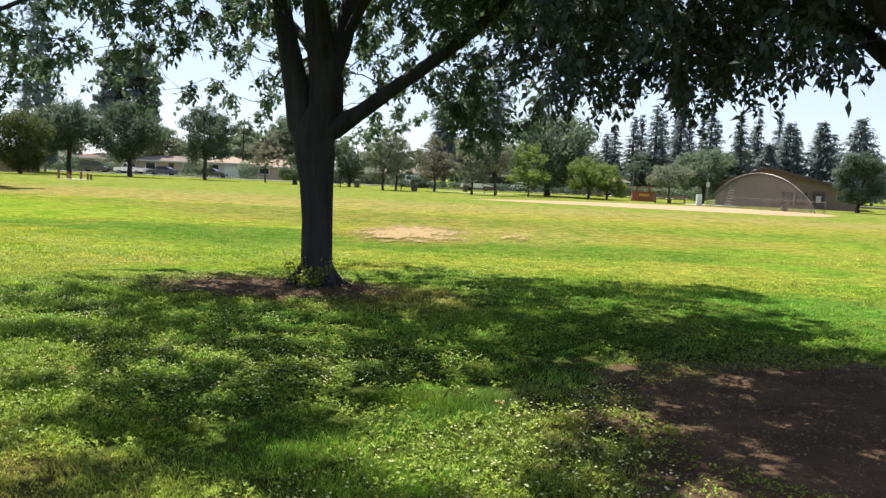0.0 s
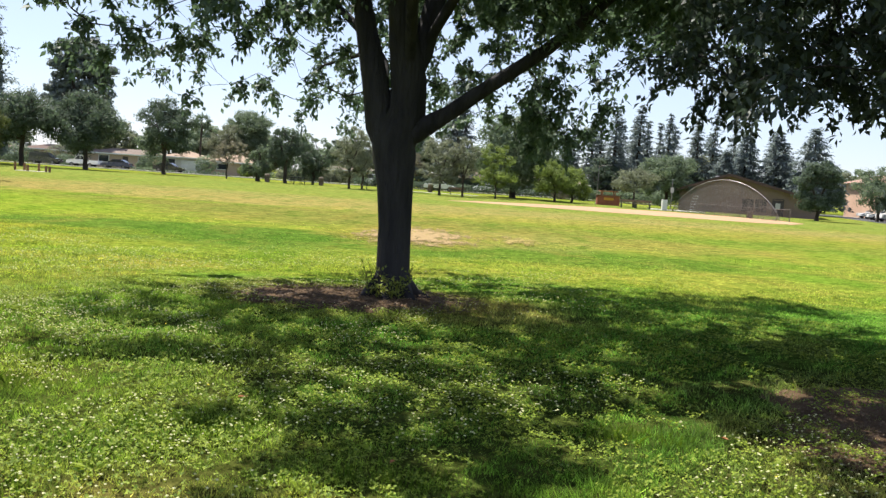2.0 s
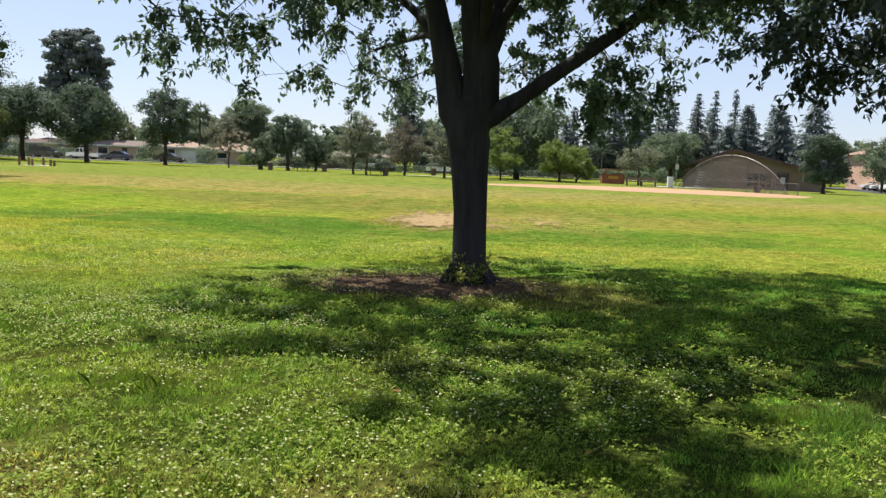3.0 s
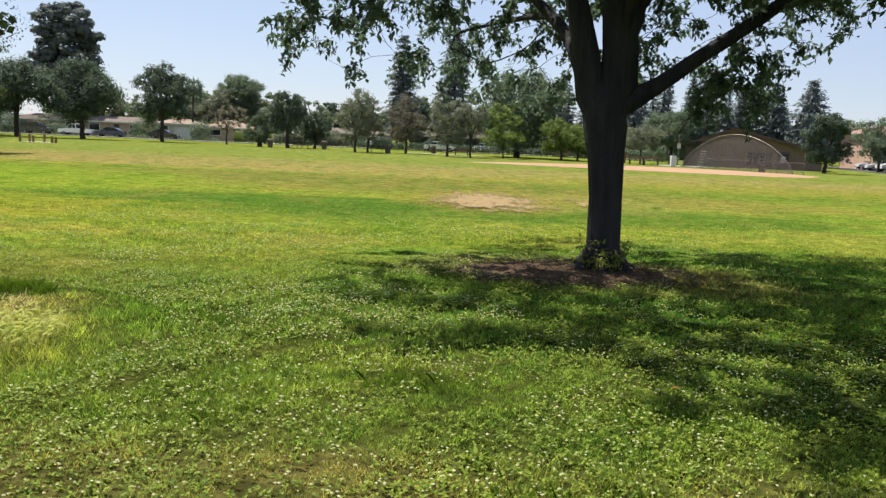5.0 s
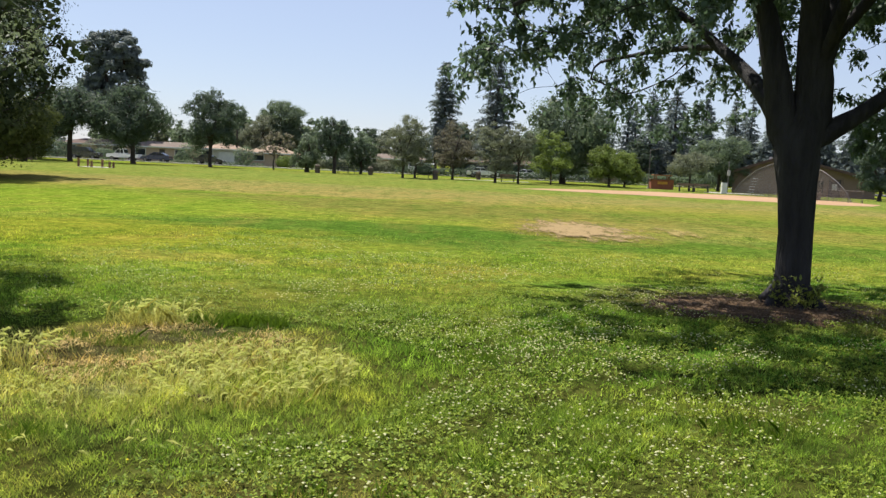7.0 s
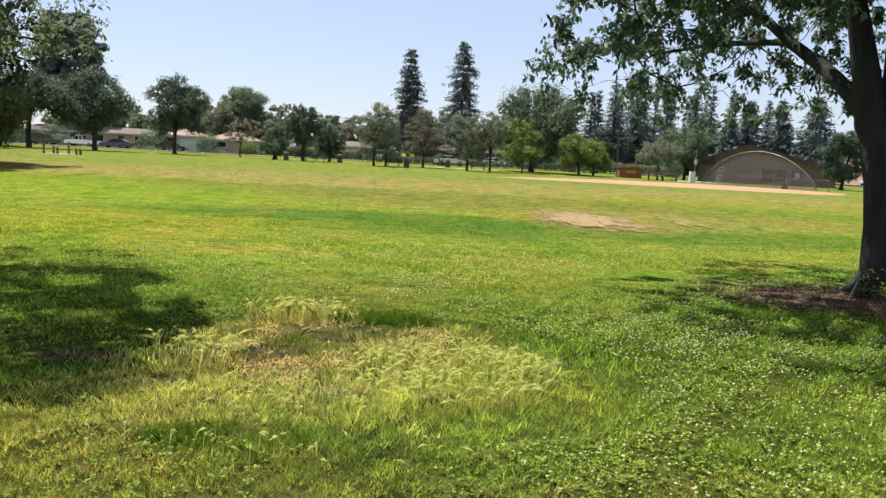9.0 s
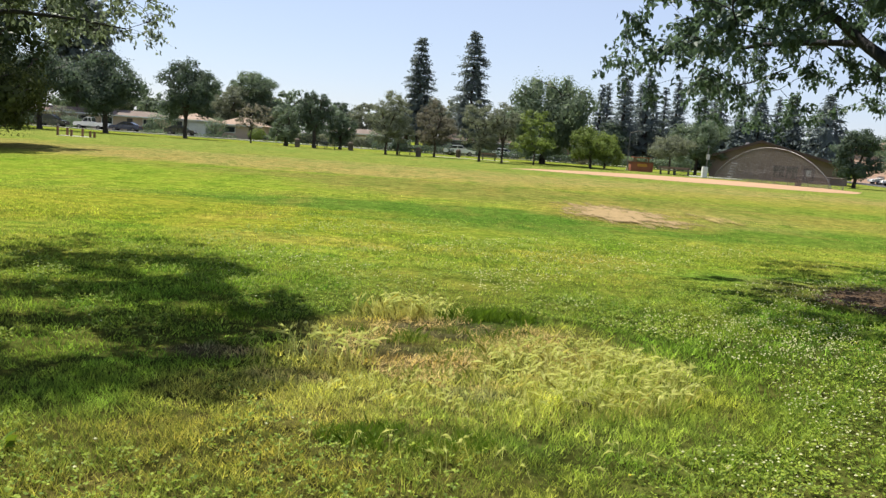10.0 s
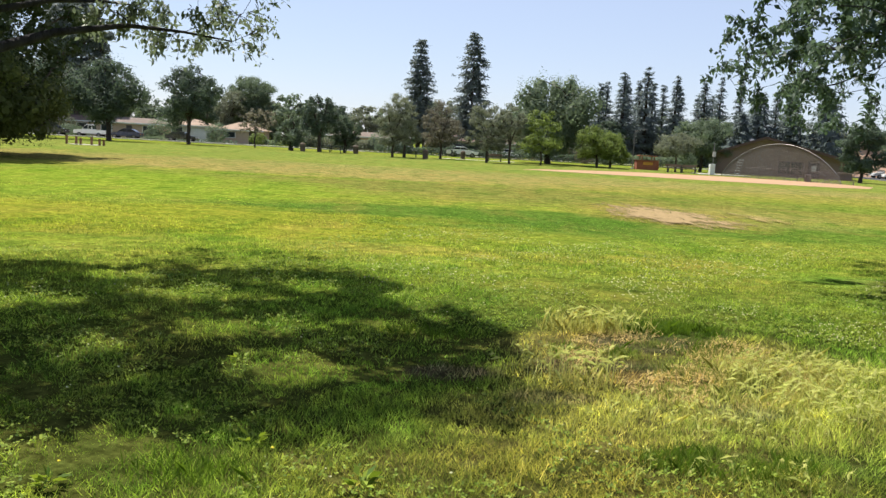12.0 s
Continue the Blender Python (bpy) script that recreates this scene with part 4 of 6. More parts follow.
# ---- far trees ----
ROWT = "trees along the far lawn"
FT = [
    # x, y, height, radius, bottom, trunk, leaf material, clumps, per, size, weep, forks, words
    (-54.6, 100, 8.9, 4.2, 2.7, 0.28, F_DARK, 60, 70, 0.26, 1.0, 2, "dark drooping park tree with a stout trunk"),
    (-47.8, 102, 8.8, 4.1, 2.4, 0.28, F_DARK, 80, 70, 0.26, 0.7, 3, "dark spreading park tree by the street"),
    (-39.3, 105, 9.2, 3.0, 1.8, 0.22, F_DARK, 70, 80, 0.24, 0.8, 2, "dense dark upright park tree on the lawn"),
    (-26.0, 99, 3.9, 1.5, 1.1, 0.26, F_MID, 34, 70, 0.2, 2.0, 2, "low dark tree with a thick short trunk"),
    (-22.8, 99, 6.5, 1.75, 1.5, 0.22, F_DARK, 44, 60, 0.2, 2.2, 2, "drooping dark-green tree beside a bin"),
    (-20.2, 103, 4.7, 1.6, 1.1, 0.16, F_DARK, 34, 70, 0.2, 1.8, 2, "small dark-green tree by the picnic tables"),
    (-14.1, 90.6, 6.4, 2.2, 1.5, 0.13, F_OLIVE, 50, 55, 0.18, 0.0, 3, "airy olive-green tree with a slim trunk"),
    (-12.9, 92.5, 6.0, 1.7, 1.5, 0.12, F_OLIVE, 40, 55, 0.18, 0.0, 3, "airy olive-green tree beside its twin"),
    (-8.9, 95, 6.1, 2.3, 1.7, 0.13, F_RUST, 46, 45, 0.18, 0.0, 3, "thin tree with dull brownish-green leaves"),
    (-4.3, 88, 5.8, 2.1, 1.6, 0.13, F_OLIVE, 50, 60, 0.18, 0.0, 3, "round olive-green young park tree"),
    (-1.9, 88.6, 5.7, 1.7, 1.6, 0.11, F_OLIVE, 40, 55, 0.18, 0.0, 3, "slim olive-green young park tree"),
    (1.6, 90, 5.9, 2.0, 0.9, 0.08, F_LIGHT, 34, 50, 0.22, 0.0, 2, "bright-green young tree with layered boughs"),
    (4.0, 101, 9.9, 4.7, 1.8, 0.34, F_MID, 100, 110, 0.26, 2.2, 3, "great round weeping tree with feathery leaves"),
    (8.2, 93, 4.4, 2.2, 1.2, 0.14, F_LIGHT, 50, 80, 0.18, 0.4, 3, "low round light-green tree on the lawn"),
    (10.6, 97, 4.2, 1.7, 1.1, 0.12, F_LIGHT, 40, 70, 0.18, 0.4, 3, "small round light-green tree behind another"),
    (16.6, 92, 4.0, 2.3, 2.2, 0.10, F_OLIVE, 44, 50, 0.18, 0.2, 3, "low spreading olive-green tree by the kiosk"),
    (21.7, 99, 6.0, 3.1, 1.5, 0.18, F_MID, 60, 80, 0.2, 0.3, 3, "leafy green tree beside the hall"),
    (33.4, 85, 5.6, 2.3, 1.2, 0.18, F_DARK, 60, 80, 0.22, 0.3, 2, "dark bushy tree beside the ball field"),
    (49.6, 106, 6.4, 3.0, 1.2, 0.18, F_MID, 55, 70, 0.22, 0.3, 3, "green tree in front of parked cars"),
    (54.5, 104, 5.6, 1.7, 1.2, 0.12, F_LIGHT, 34, 60, 0.2, 0.3, 2, "narrow light-green tree by the car park"),
    (-33.0, 43.5, 5.4, 3.1, 1.4, 0.18, F_WARM, 90, 110, 0.14, 1.0, 3, "bushy tree with drooping foliage in a sunlit yellow-green tint"),
    (-53.6, 88.0, 6.6, 2.7, 0.9, 0.2, F_WARM, 80, 90, 0.2, 0.9, 3, "bushy yellow-green tree beside the board fence"),
    (-35.0, 47.0, 12.5, 4.6, 1.0, 0.25, F_SHADE, 120, 120, 0.17, 0.6, 3, "large tree at the lawn's edge, foliage colour darkened for backlit shade"),
    (-45.0, 150, 8.6, 3.3, 2.2, 0.25, F_OLIVE, 60, 70, 0.26, 0.0, 3, "rounded olive tree behind the houses"),
    (-42.0, 155, 11.2, 4.3, 3.0, 0.25, F_MID, 84, 80, 0.28, 0.0, 3, "tall green tree behind the houses"),
]
for i, (x, y, h, r, b, tk, leaf, clumps, per, size, weep, forks, words) in enumerate(FT):
    wood, crown = broad_tree(100 + i, h * 1.05, r * 1.27, max(0.6, b - 0.5), tk, int(clumps * 1.25), int(per * 1.7), size * 0.82, weep=weep, forks=forks, loose=0.185, mass=(0.42, 0.62) if r > 4.3 else (0.3, 0.54))
    tree_thing("tree", pose(x, y, 0, 0, 0, 37 * i), words, ROWT, wood, FAR_BARK, crown, leaf)

# thin, almost bare sapling
wood, crown = broad_tree(77, 4.9, 2.6, 1.7, 0.09, 54, 16, 0.15, forks=4)
tree_thing("sapling", pose(-31.1, 104, 0), "slender reddish sapling with sparse leaves", ROWT, wood, FAR_BARK, crown, F_RUST, "sapling")

# conifers
SPIRE = [(24.2, 150, 15.4, 2.9), (28.9, 152, 16.6, 2.9), (33.6, 150, 15.2, 2.6), (38.6, 150, 14.8, 2.3), (41.8, 151, 15.6, 2.1), (45.0, 150, 15.7, 1.9), (21.0, 154, 13.6, 2.6),
         (26.6, 158, 14.6, 2.6), (31.3, 157, 14.4, 2.4), (36.0, 156, 13.6, 2.5), (48.6, 152, 12.4, 2.5), (51.6, 150, 13.4, 2.2), (55.0, 152, 11.8, 2.8), (18.4, 160, 12.5, 2.6), (22.8, 157, 14.2, 2.4), (29.8, 161, 15.0, 2.4), (34.8, 162, 14.6, 2.5), (40.2, 158, 12.8, 2.4), (43.6, 160, 13.0, 2.6), (16.5, 156, 10.6, 2.5)]
kinds = [conifer(300 + k, 15.5, 2.6, 0.8, 0.35, 27 + 2 * k, 10, 0.42, 0.3, 0.9, 0.3) for k in range(4)]
for i, (x, y, h, r) in enumerate(SPIRE):
    wood, crown = kinds[i % 4]
    m = pose(x, y, 0, 0, 0, 71 * i) @ Matrix.Diagonal((r / 1.8, r / 1.8, h * 1.03 / 15.5, 1))
    tree_thing("conifer", m, "tall dark spire-shaped conifer in a row", "conifers behind the hall", wood, FAR_BARK, crown, HAZE_NEEDLE, "conifer")
for k, (x, y, h, r, words) in enumerate(((-11.6, 138, 18.0, 3.6, "tall narrow conifer standing alone above the park"), (-3.3, 136, 19.3, 3.9, "tall ragged conifer standing above the park"))):
    wood, crown = conifer(320 + k, h, r, 2.5, 0.4, 32, 24, 0.45, 0.1, 0.5, 0.4)
    tree_thing("conifer", pose(x, y, 0), words, "pair of tall conifers", wood, FAR_BARK, crown, HAZE_PINE, "conifer")
for k, (x, y, h, r, words) in enumerate(((40.6, 130, 12.0, 3.9, "broad dark conifer behind the hall"), (48.4, 124, 12.6, 5.2, "layered dark cedar beside the hall"), (44.3, 127, 12.0, 3.4, "pointed grey-green conifer behind the hall"), (-63.5, 108, 26.0, 5.0, "very tall dark conifer at the lawn's far edge"),
                                        (57.2, 113, 14.2, 3.9, "layered dark conifer beyond the car park"), (36.5, 126, 8.5, 3.2, "dark conifer behind the hall roof"))):
    wood, crown = conifer(340 + k, h, r, 1.0, 0.35, 22, 20, 0.55, 0.1, 0.75, 0.35)
    tree_thing("conifer", pose(x, y, 0), words, "dark conifers", wood, FAR_BARK, crown, HAZE_NEEDLE, "conifer")

# great pine with rounded masses
wood, crown = broad_tree(366, 22.6, 6.3, 6.0, 0.5, 130, 180, 0.5, droop=-0.2, form=0.35, forks=2, loose=0.15, mass=(0.45, 0.7))
tree_thing("pine_tree", pose(-70.6, 150, 0), "great dark pine towering over the street trees", ROWT, wood, FAR_BARK, crown, HAZE_PINE, "pine tree")


# woods and hedges beyond the street
backs = [broad_tree(400 + k, 7.5, 3.4, 0.4, 0.2, 46, 44, 0.4, forks=3, loose=0.2) for k in range(4)]
rngb = np.random.default_rng(4)
for i in range(44):
    x = -92 + i * 3.9 + rngb.uniform(-1.2, 1.2)
    y = rngb.uniform(146, 172)
    s = rngb.uniform(0.85, 1.3)
    leaf = (F_MID, F_DARK, F_OLIVE, F_MID)[i % 4]
    wood, crown = backs[i % 4]
    tree_thing("tree", pose(x, y, 0, 0, 0, 53 * i) @ Matrix.Diagonal((s * 1.15, s * 1.15, s, 1)), "distant leafy street tree beyond the park", "distant street trees", wood, FAR_BARK, crown, leaf)


def hedge(x0, x1, y, h, depth, leaf, seed, words):
    rng = np.random.default_rng(seed)
    L = x1 - x0
    n = int(L * h * depth * 90)
    pos = np.stack([rng.uniform(x0, x1, n), y + rng.uniform(-depth / 2, depth / 2, n), rng.uniform(0.05, 1, n) ** 0.7], 1)
    top = h * (0.8 + 0.25 * np.array([noise.noise(Vector((p * 0.45, seed, 0))) for p in pos[:, 0]]))
    pos[:, 2] *= top
    return tagged(part("hedge", poly_mesh("hedge", leaf_quads(rng, pos, 0.26, 0.17, 0.1), 4), leaf), words, "hedge", kind="stuff")


hedge(-17.5, 12.5, 121, 1.3, 1.6, F_DARK, 2, "low dark hedge along the street")
hedge(12.5, 27, 122, 1.9, 2.0, F_MID, 3, "taller green hedge along the street")
hedge(-35, -18, 133, 1.1, 1.8, F_MID, 4, "shrub border in front of the houses")
hedge(-78, -62, 134, 1.5, 1.6, F_MID, 7, "clipped shrubs in front of the tan houses")
hedge(-53, -38.6, 129.3, 0.6, 1.0, F_MID, 8, "low clipped shrubs along the kerb")
hedge(-31, -13, 131, 2.0, 2.0, F_OLIVE, 9, "olive shrub border beyond the picnic tables")
hedge(-10, 12, 133, 2.4, 2.0, F_DARK, 10, "dark shrub border in front of low houses")
hedge(36, 46, 118, 2.2, 2.2, F_DARK, 6, "dark shrubs beside the hall")


def bush(x, y, r, h, leaf, seed, words):
    rng = np.random.default_rng(seed)
    n = 1400
    d = rng.normal(0, 1, (n, 3))
    d /= np.linalg.norm(d, axis=1, keepdims=True)
    k = np.array([1 + 0.3 * noise.noise(Vector(v) * 2.2 + Vector((seed, 0, 0))) for v in d]) * rng.uniform(0.55, 1, n) ** 0.4
    pos = d * k[:, None] * np.array([r, r, h / 2]) + np.array([0, 0, h / 2])
    pos = pos[pos[:, 2] > 0.02]
    b = thing("bush", pose(x, y, 0), words, "bush", "bushes by the street")
    part("foliage", poly_mesh("foliage", shell_quads(rng, pos, pos - np.array([0, 0, h * 0.4]), 0.24, 0.16), 4), leaf, b)
    stems = [(np.array([(0, 0, -0.05), (0.2 * math.cos(a), 0.2 * math.sin(a), h * 0.3), (0.5 * r * math.cos(a), 0.5 * r * math.sin(a), h * 0.6)]), np.array([0.05, 0.035, 0.015])) for a in (0.2, 1.7, 3.0, 4.4, 5.4)]
    part("stems", tubes_mesh("stems", stems, 5), FAR_BARK, b)


for k, (x, y, r, h, leaf) in enumerate(((-42.0, 131, 1.75, 3.1, F_MID), (-51.0, 133, 2.2, 3.3, F_MID), (-13.4, 121, 1.5, 1.9, F_DARK), (-52.8, 134, 1.3, 1.6, F_MID), (-65, 133, 2.4, 1.7, F_MID), (11.8, 118, 1.6, 2.6, F_RUST), (14.6, 116, 1.3, 2.0, F_MID),
                                          (24.5, 113, 1.5, 2.2, F_MID), (-6.4, 120, 1.3, 1.6, F_DARK), (-36.2, 133, 1.4, 1.9, F_LIGHT), (28, 110, 1.4, 1.6, F_DARK), (-72, 132, 2.6, 2.6, F_DARK), (-28, 132, 2.4, 3.2, F_DARK), (-22.5, 132, 2.2, 2.9, F_OLIVE), (-17.0, 131, 2.4, 3.0, F_MID), (-67.5, 136, 2.6, 3.2, F_OLIVE), (-75.5, 136, 2.8, 3.4, F_MID))):
    bush(x, y, r, h, leaf, 500 + k, "rounded green shrub by the street" if leaf is not F_RUST else "reddish-brown shrub behind the lawn")


def palm(x, y, h, seed):
    rng = np.random.default_rng(seed)
    p = thing("palm_tree", pose(x, y, 0), "tall slim fan palm among the houses", "palm tree", "palms")
    part("trunk", tubes_mesh("trunk", [(np.array([(0, 0, -0.1), (0.05, 0, h * 0.5), (0.1, 0, h * 0.92)]), np.array([0.22, 0.16, 0.15]))], 8), FAR_BARK, p, smooth=True)
    for k in range(26):
        a, e = rng.uniform(0, 2 * math.pi), rng.uniform(-0.9, 1.2)
        d = np.array([math.cos(a) * math.cos(e), math.sin(a) * math.cos(e), math.sin(e)])
        c = np.array([0.1, 0, h * 0.93]) + d * 0.75
        q = c + rng.normal(0, 0.06, (10, 3))
        part("frond", poly_mesh("frond", leaf_quads(rng, q, 1.1, 0.2, 0.25, d * 1.4, 0.7), 4), F_DARK, p)


palm(-45.4, 138.5, 9.0, 1)
palm(56.5, 108, 5.6, 2)


# ---- street, kerbs and paths ----
def strip(name, x0, x1, y0, y1, z, mat, label, category, thick=0.12):
    return tagged(part(name, boxes((x0, x1, y0, y1, z - thick, z)), mat), label, category, kind="structure")


strip("road", -160, 160, 124.3, 131.0, 0.02, ASPHALT, "grey asphalt street beyond the park", "road")
strip("pavement", -160, 160, 122.6, 124.0, 0.12, CONCRETE, "pale concrete footpath along the street", "pavement")
strip("kerb", -160, 160, 124.0, 124.3, 0.13, CONCRETE, "concrete kerb along the street", "kerb", 0.2)
sheet("car_park", [(41.5, 80), (50, 80), (76, 146), (56.5, 146)], 0.016, ASPHALT, "asphalt car park beside the hall", "car park")
strip("path", -9, 0, 99.6, 101.0, 0.02, CONCRETE, "pale concrete path across the lawn", "path")
strip("slab", 17.5, 22.8, 86.5, 89.5, 0.06, CONCRETE, "pale concrete pad behind the backstop", "slab")


# ---- ball field ----
def backstop():
    """Arched pipe backstop with a wire net and a low fence in front."""
    x0, y0, x1, y1, top = 18.9, 84.5, 25.2, 72.5, 3.3
    n = 28
    b = thing("backstop", pose(0, 0, 0), "arched steel backstop with wire netting on the ball field", "backstop")

    def arch(s):
        z = top * (1 - (2 * s - 1) ** 2) ** 0.78
        return np.array([x0 + (x1 - x0) * s, y0 + (y1 - y0) * s, max(0.0, z)])

    pts = np.array([arch(i / n) for i in range(n + 1)])
    pts[0, 2] = pts[-1, 2] = -0.1
    part("arch_pipe", tubes_mesh("arch_pipe", [(pts, np.full(n + 1, 0.034))], 8), STEEL, b, "bright galvanised arch pipe", smooth=True)
    for s in (0.18, 0.34, 0.5, 0.66, 0.82):
        p = arch(s)
        part("post", rods(((p[0], p[1], -0.1), (p[0], p[1], p[2]), 0.016)), WIRE, b)
    ra, rb = arch(0.07), arch(0.93)
    part("rail", rods(((ra[0], ra[1], 1.15), (rb[0], rb[1], 1.15), 0.012)), WIRE, b)
    wires = []
    L = math.hypot(x1 - x0, y1 - y0)
    d = np.array([(x1 - x0) / L, (y1 - y0) / L, 0])

    def zmax(u):
        s = u / L
        return top * max(0.0, 1 - (2 * s - 1) ** 2) ** 0.78

    for k in range(int((L + top) / 0.09)):
        for sign in (1, -1):
            u0 = k * 0.09 - (top if sign > 0 else 0)
            zz = np.linspace(0.02, top, 40)
            uu = u0 + sign * zz
            ok = [(u, z) for u, z in zip(uu, zz) if 0 < u < L and z < zmax(u)]
            if len(ok) > 1:
                a, c = ok[0], ok[-1]
                wires.append((np.array([np.array([x0, y0, 0]) + d * a[0] + np.array([0, 0, a[1]]), np.array([x0, y0, 0]) + d * c[0] + np.array([0, 0, c[1]])]), np.array([0.007, 0.007])))
    part("netting", tubes_mesh("netting", wires, 3), WIRE, b, "fine grey wire netting")
    return b


backstop()


def low_fence(x0, y0, x1, y1, posts, h):
    f = thing("fence", pose(0, 0, 0), "low chain-link fence along the ball field", "fence", "ball field fences")
    for i in range(posts):
        s = i / (posts - 1)
        x, y = x0 + (x1 - x0) * s, y0 + (y1 - y0) * s
        part("post", rods(((x, y, -0.1), (x, y, h), 0.024)), WIRE, f)
    part("top_rail", rods(((x0, y0, h), (x1, y1, h), 0.018)), WIRE, f)
    wires = []
    L = math.hypot(x1 - x0, y1 - y0)
    for k in range(int(L / 0.14)):
        for sg in (0, h):
            a, c = k * 0.14, min(L, k * 0.14 + h)
            p = lambda u, z: np.array([x0 + (x1 - x0) * u / L, y0 + (y1 - y0) * u / L, z])
            wires.append((np.array([p(a, sg), p(c, h - sg)]), np.array([0.005, 0.005])))
    part("netting", tubes_mesh("netting", wires, 3), WIRE, f)


low_fence(19.6, 79.5, 25.4, 71.0, 9, 1.0)


def bin_thing(x, y, h=1.0, r=0.3, words="brown litter bin on the lawn", mat=BINMAT):
    b = thing("litter_bin", pose(x, y, 0), words, "litter bin", "litter bins")
    part("body", rods(((0, 0, 0), (0, 0, h * 0.85), r * 0.95, r), sides=16), mat, b)
    part("lid", rods(((0, 0, h * 0.85), (0, 0, h), r * 1.06, r * 0.55), sides=16), mat, b)
    part("band", rods(((0, 0, h * 0.5), (0, 0, h * 0.56), r * 1.03), sides=16), DARKM, b)


for x, y in ((-24.4, 97.0), (-18.6, 99.5), (-10.6, 90.5), (-5.9, 104)):
    bin_thing(x, y)
bin_thing(23.75, 76.0, 0.7, 0.28, "squat rusty bin behind the infield")


def picnic_table(x, y, rz):
    t = thing("picnic_table", pose(x, y, 0, 0, 0, rz), "dark metal picnic table with fixed benches", "picnic table", "picnic tables")
    part("tabletop", boxes((-0.95, 0.95, -0.38, 0.38, 0.72, 0.77), bevel=0.01), DARKM, t)
    for s in (-1, 1):
        part("bench", boxes((-0.95, 0.95, s * 0.72 - 0.13, s * 0.72 + 0.13, 0.42, 0.46), bevel=0.008), DARKM, t)
        bm = rods(((s * 0.6, -0.7, 0.42), (s * 0.6, 0.7, 0.42), 0.03), ((s * 0.6, -0.55, -0.02), (s * 0.6, -0.2, 0.73), 0.03), ((s * 0.6, 0.55, -0.02), (s * 0.6, 0.2, 0.73), 0.03))
        part("leg_frame", bm, DARKM, t)


for x, y, rz in ((-20.8, 97.5, 8), (-19.3, 101.0, -5), (-22.5, 104.0, 0), (-12.2, 96.0, 4)):
    picnic_table(x, y, rz)


def bench(x, y, rz, words="plain wooden bench near the field"):
    b = thing("bench", pose(x, y, 0, 0, 0, rz), words, "bench", "benches")
    part("seat", boxes((-0.9, 0.9, -0.2, 0.2, 0.42, 0.47), bevel=0.008), WOOD, b)
    part("backrest", boxes((-0.9, 0.9, 0.2, 0.25, 0.6, 0.85), bevel=0.008), WOOD, b)
    for s in (-0.7, 0.7):
        part("leg", boxes((s - 0.04, s + 0.04, -0.18, -0.1, -0.02, 0.42)), DARKM, b)
        part("leg", boxes((s - 0.04, s + 0.04, 0.14, 0.22, -0.02, 0.75)), DARKM, b)


bench(-2.6, 97.5, 5)
bench(15.2, 87.6, 0)
bench(16.8, 88.0, 0)


def bollard_row():
    """Short timber posts round a pale slab."""
    tagged(part("slab", boxes((-40.6, -38.2, 72.4, 74.0, -0.06, 0.03)), CONCRETE), "small pale concrete pad on the lawn", "slab", kind="structure")
    for k, (x, h) in enumerate(((-40.9, 0.85), (-40.2, 0.75), (-39.6, 0.62), (-38.9, 0.8), (-38.2, 0.6), (-37.7, 0.55))):
        p = thing("timber_post", pose(x, 73.1 + 0.35 * math.sin(k * 2.3), 0), "short weathered timber post beside a concrete pad", "post", "timber posts")
        part("shaft", boxes((-0.08, 0.08, -0.08, 0.08, -0.1, h * 0.85), bevel=0.015), POSTWOOD, p)
        part("cap", boxes((-0.095, 0.095, -0.095, 0.095, h * 0.85, h * 0.85 + 0.03), bevel=0.008), POSTWOOD, p)


bollard_row()


def kiosk():
    k = thing("kiosk", pose(14.5, 96.0, 0), "small red timber play kiosk with a flat canopy", "kiosk")
    part("wall", boxes((-1.25, 1.25, -0.6, 0.6, 0, 1.05), bevel=0.02), REDWOOD, k)
    part("counter", boxes((-1.35, 1.35, -0.72, 0.66, 1.05, 1.12), bevel=0.01), WOOD, k)
    for x in (-0.7, 0.7):
        for y in (-0.5, 0.5):
            part("post", boxes((x - 0.05, x + 0.05, y - 0.05, y + 0.05, 1.12, 1.5)), REDWOOD, k)
    part("canopy", boxes((-1.0, 1.0, -0.75, 0.75, 1.5, 1.62), bevel=0.02), REDWOOD, k, "red flat canopy")
    part("sign_panel", boxes((-0.55, 0.55, -0.66, -0.615, 0.55, 0.85)), surface("amber panel", (0.6, 0.3, 0.04), (0.68, 0.36, 0.06), 0.6), k, "amber panel")


kiosk()


def cabinet(x, y):
    c = thing("equipment_cabinet", pose(x, y, 0), "white metal equipment cabinet near the backstop", "cabinet")
    part("body", boxes((-0.25, 0.25, -0.25, 0.25, 0.05, 1.1), bevel=0.02), TRIM, c)
    part("door", boxes((-0.21, 0.21, -0.275, -0.252, 0.12, 1.03), bevel=0.004), TRIM, c)
    part("plinth", boxes((-0.32, 0.32, -0.32, 0.32, -0.05, 0.05)), CONCRETE, c)


cabinet(18.5, 86.0)


def stepladder():
    """A leaning stack of pale steps."""
    s = thing("step_ladder", pose(21.7, 87.6, 0.06), "tall pale step ladder behind the backstop", "ladder")
    part("rail", rods(((-0.3, 0, 0), (0.1, 0, 1.75), 0.022)), STEEL, s)
    part("rail", rods(((0.3, 0, 0), (0.62, 0, 1.75), 0.022)), STEEL, s)
    for k in range(6):
        z = 0.2 + 0.28 * k
        x = -0.3 + 0.23 * z
        part("step", boxes((x, x + 0.5, -0.1, 0.1, z - 0.03, z + 0.03)), TRIM, s)


stepladder()


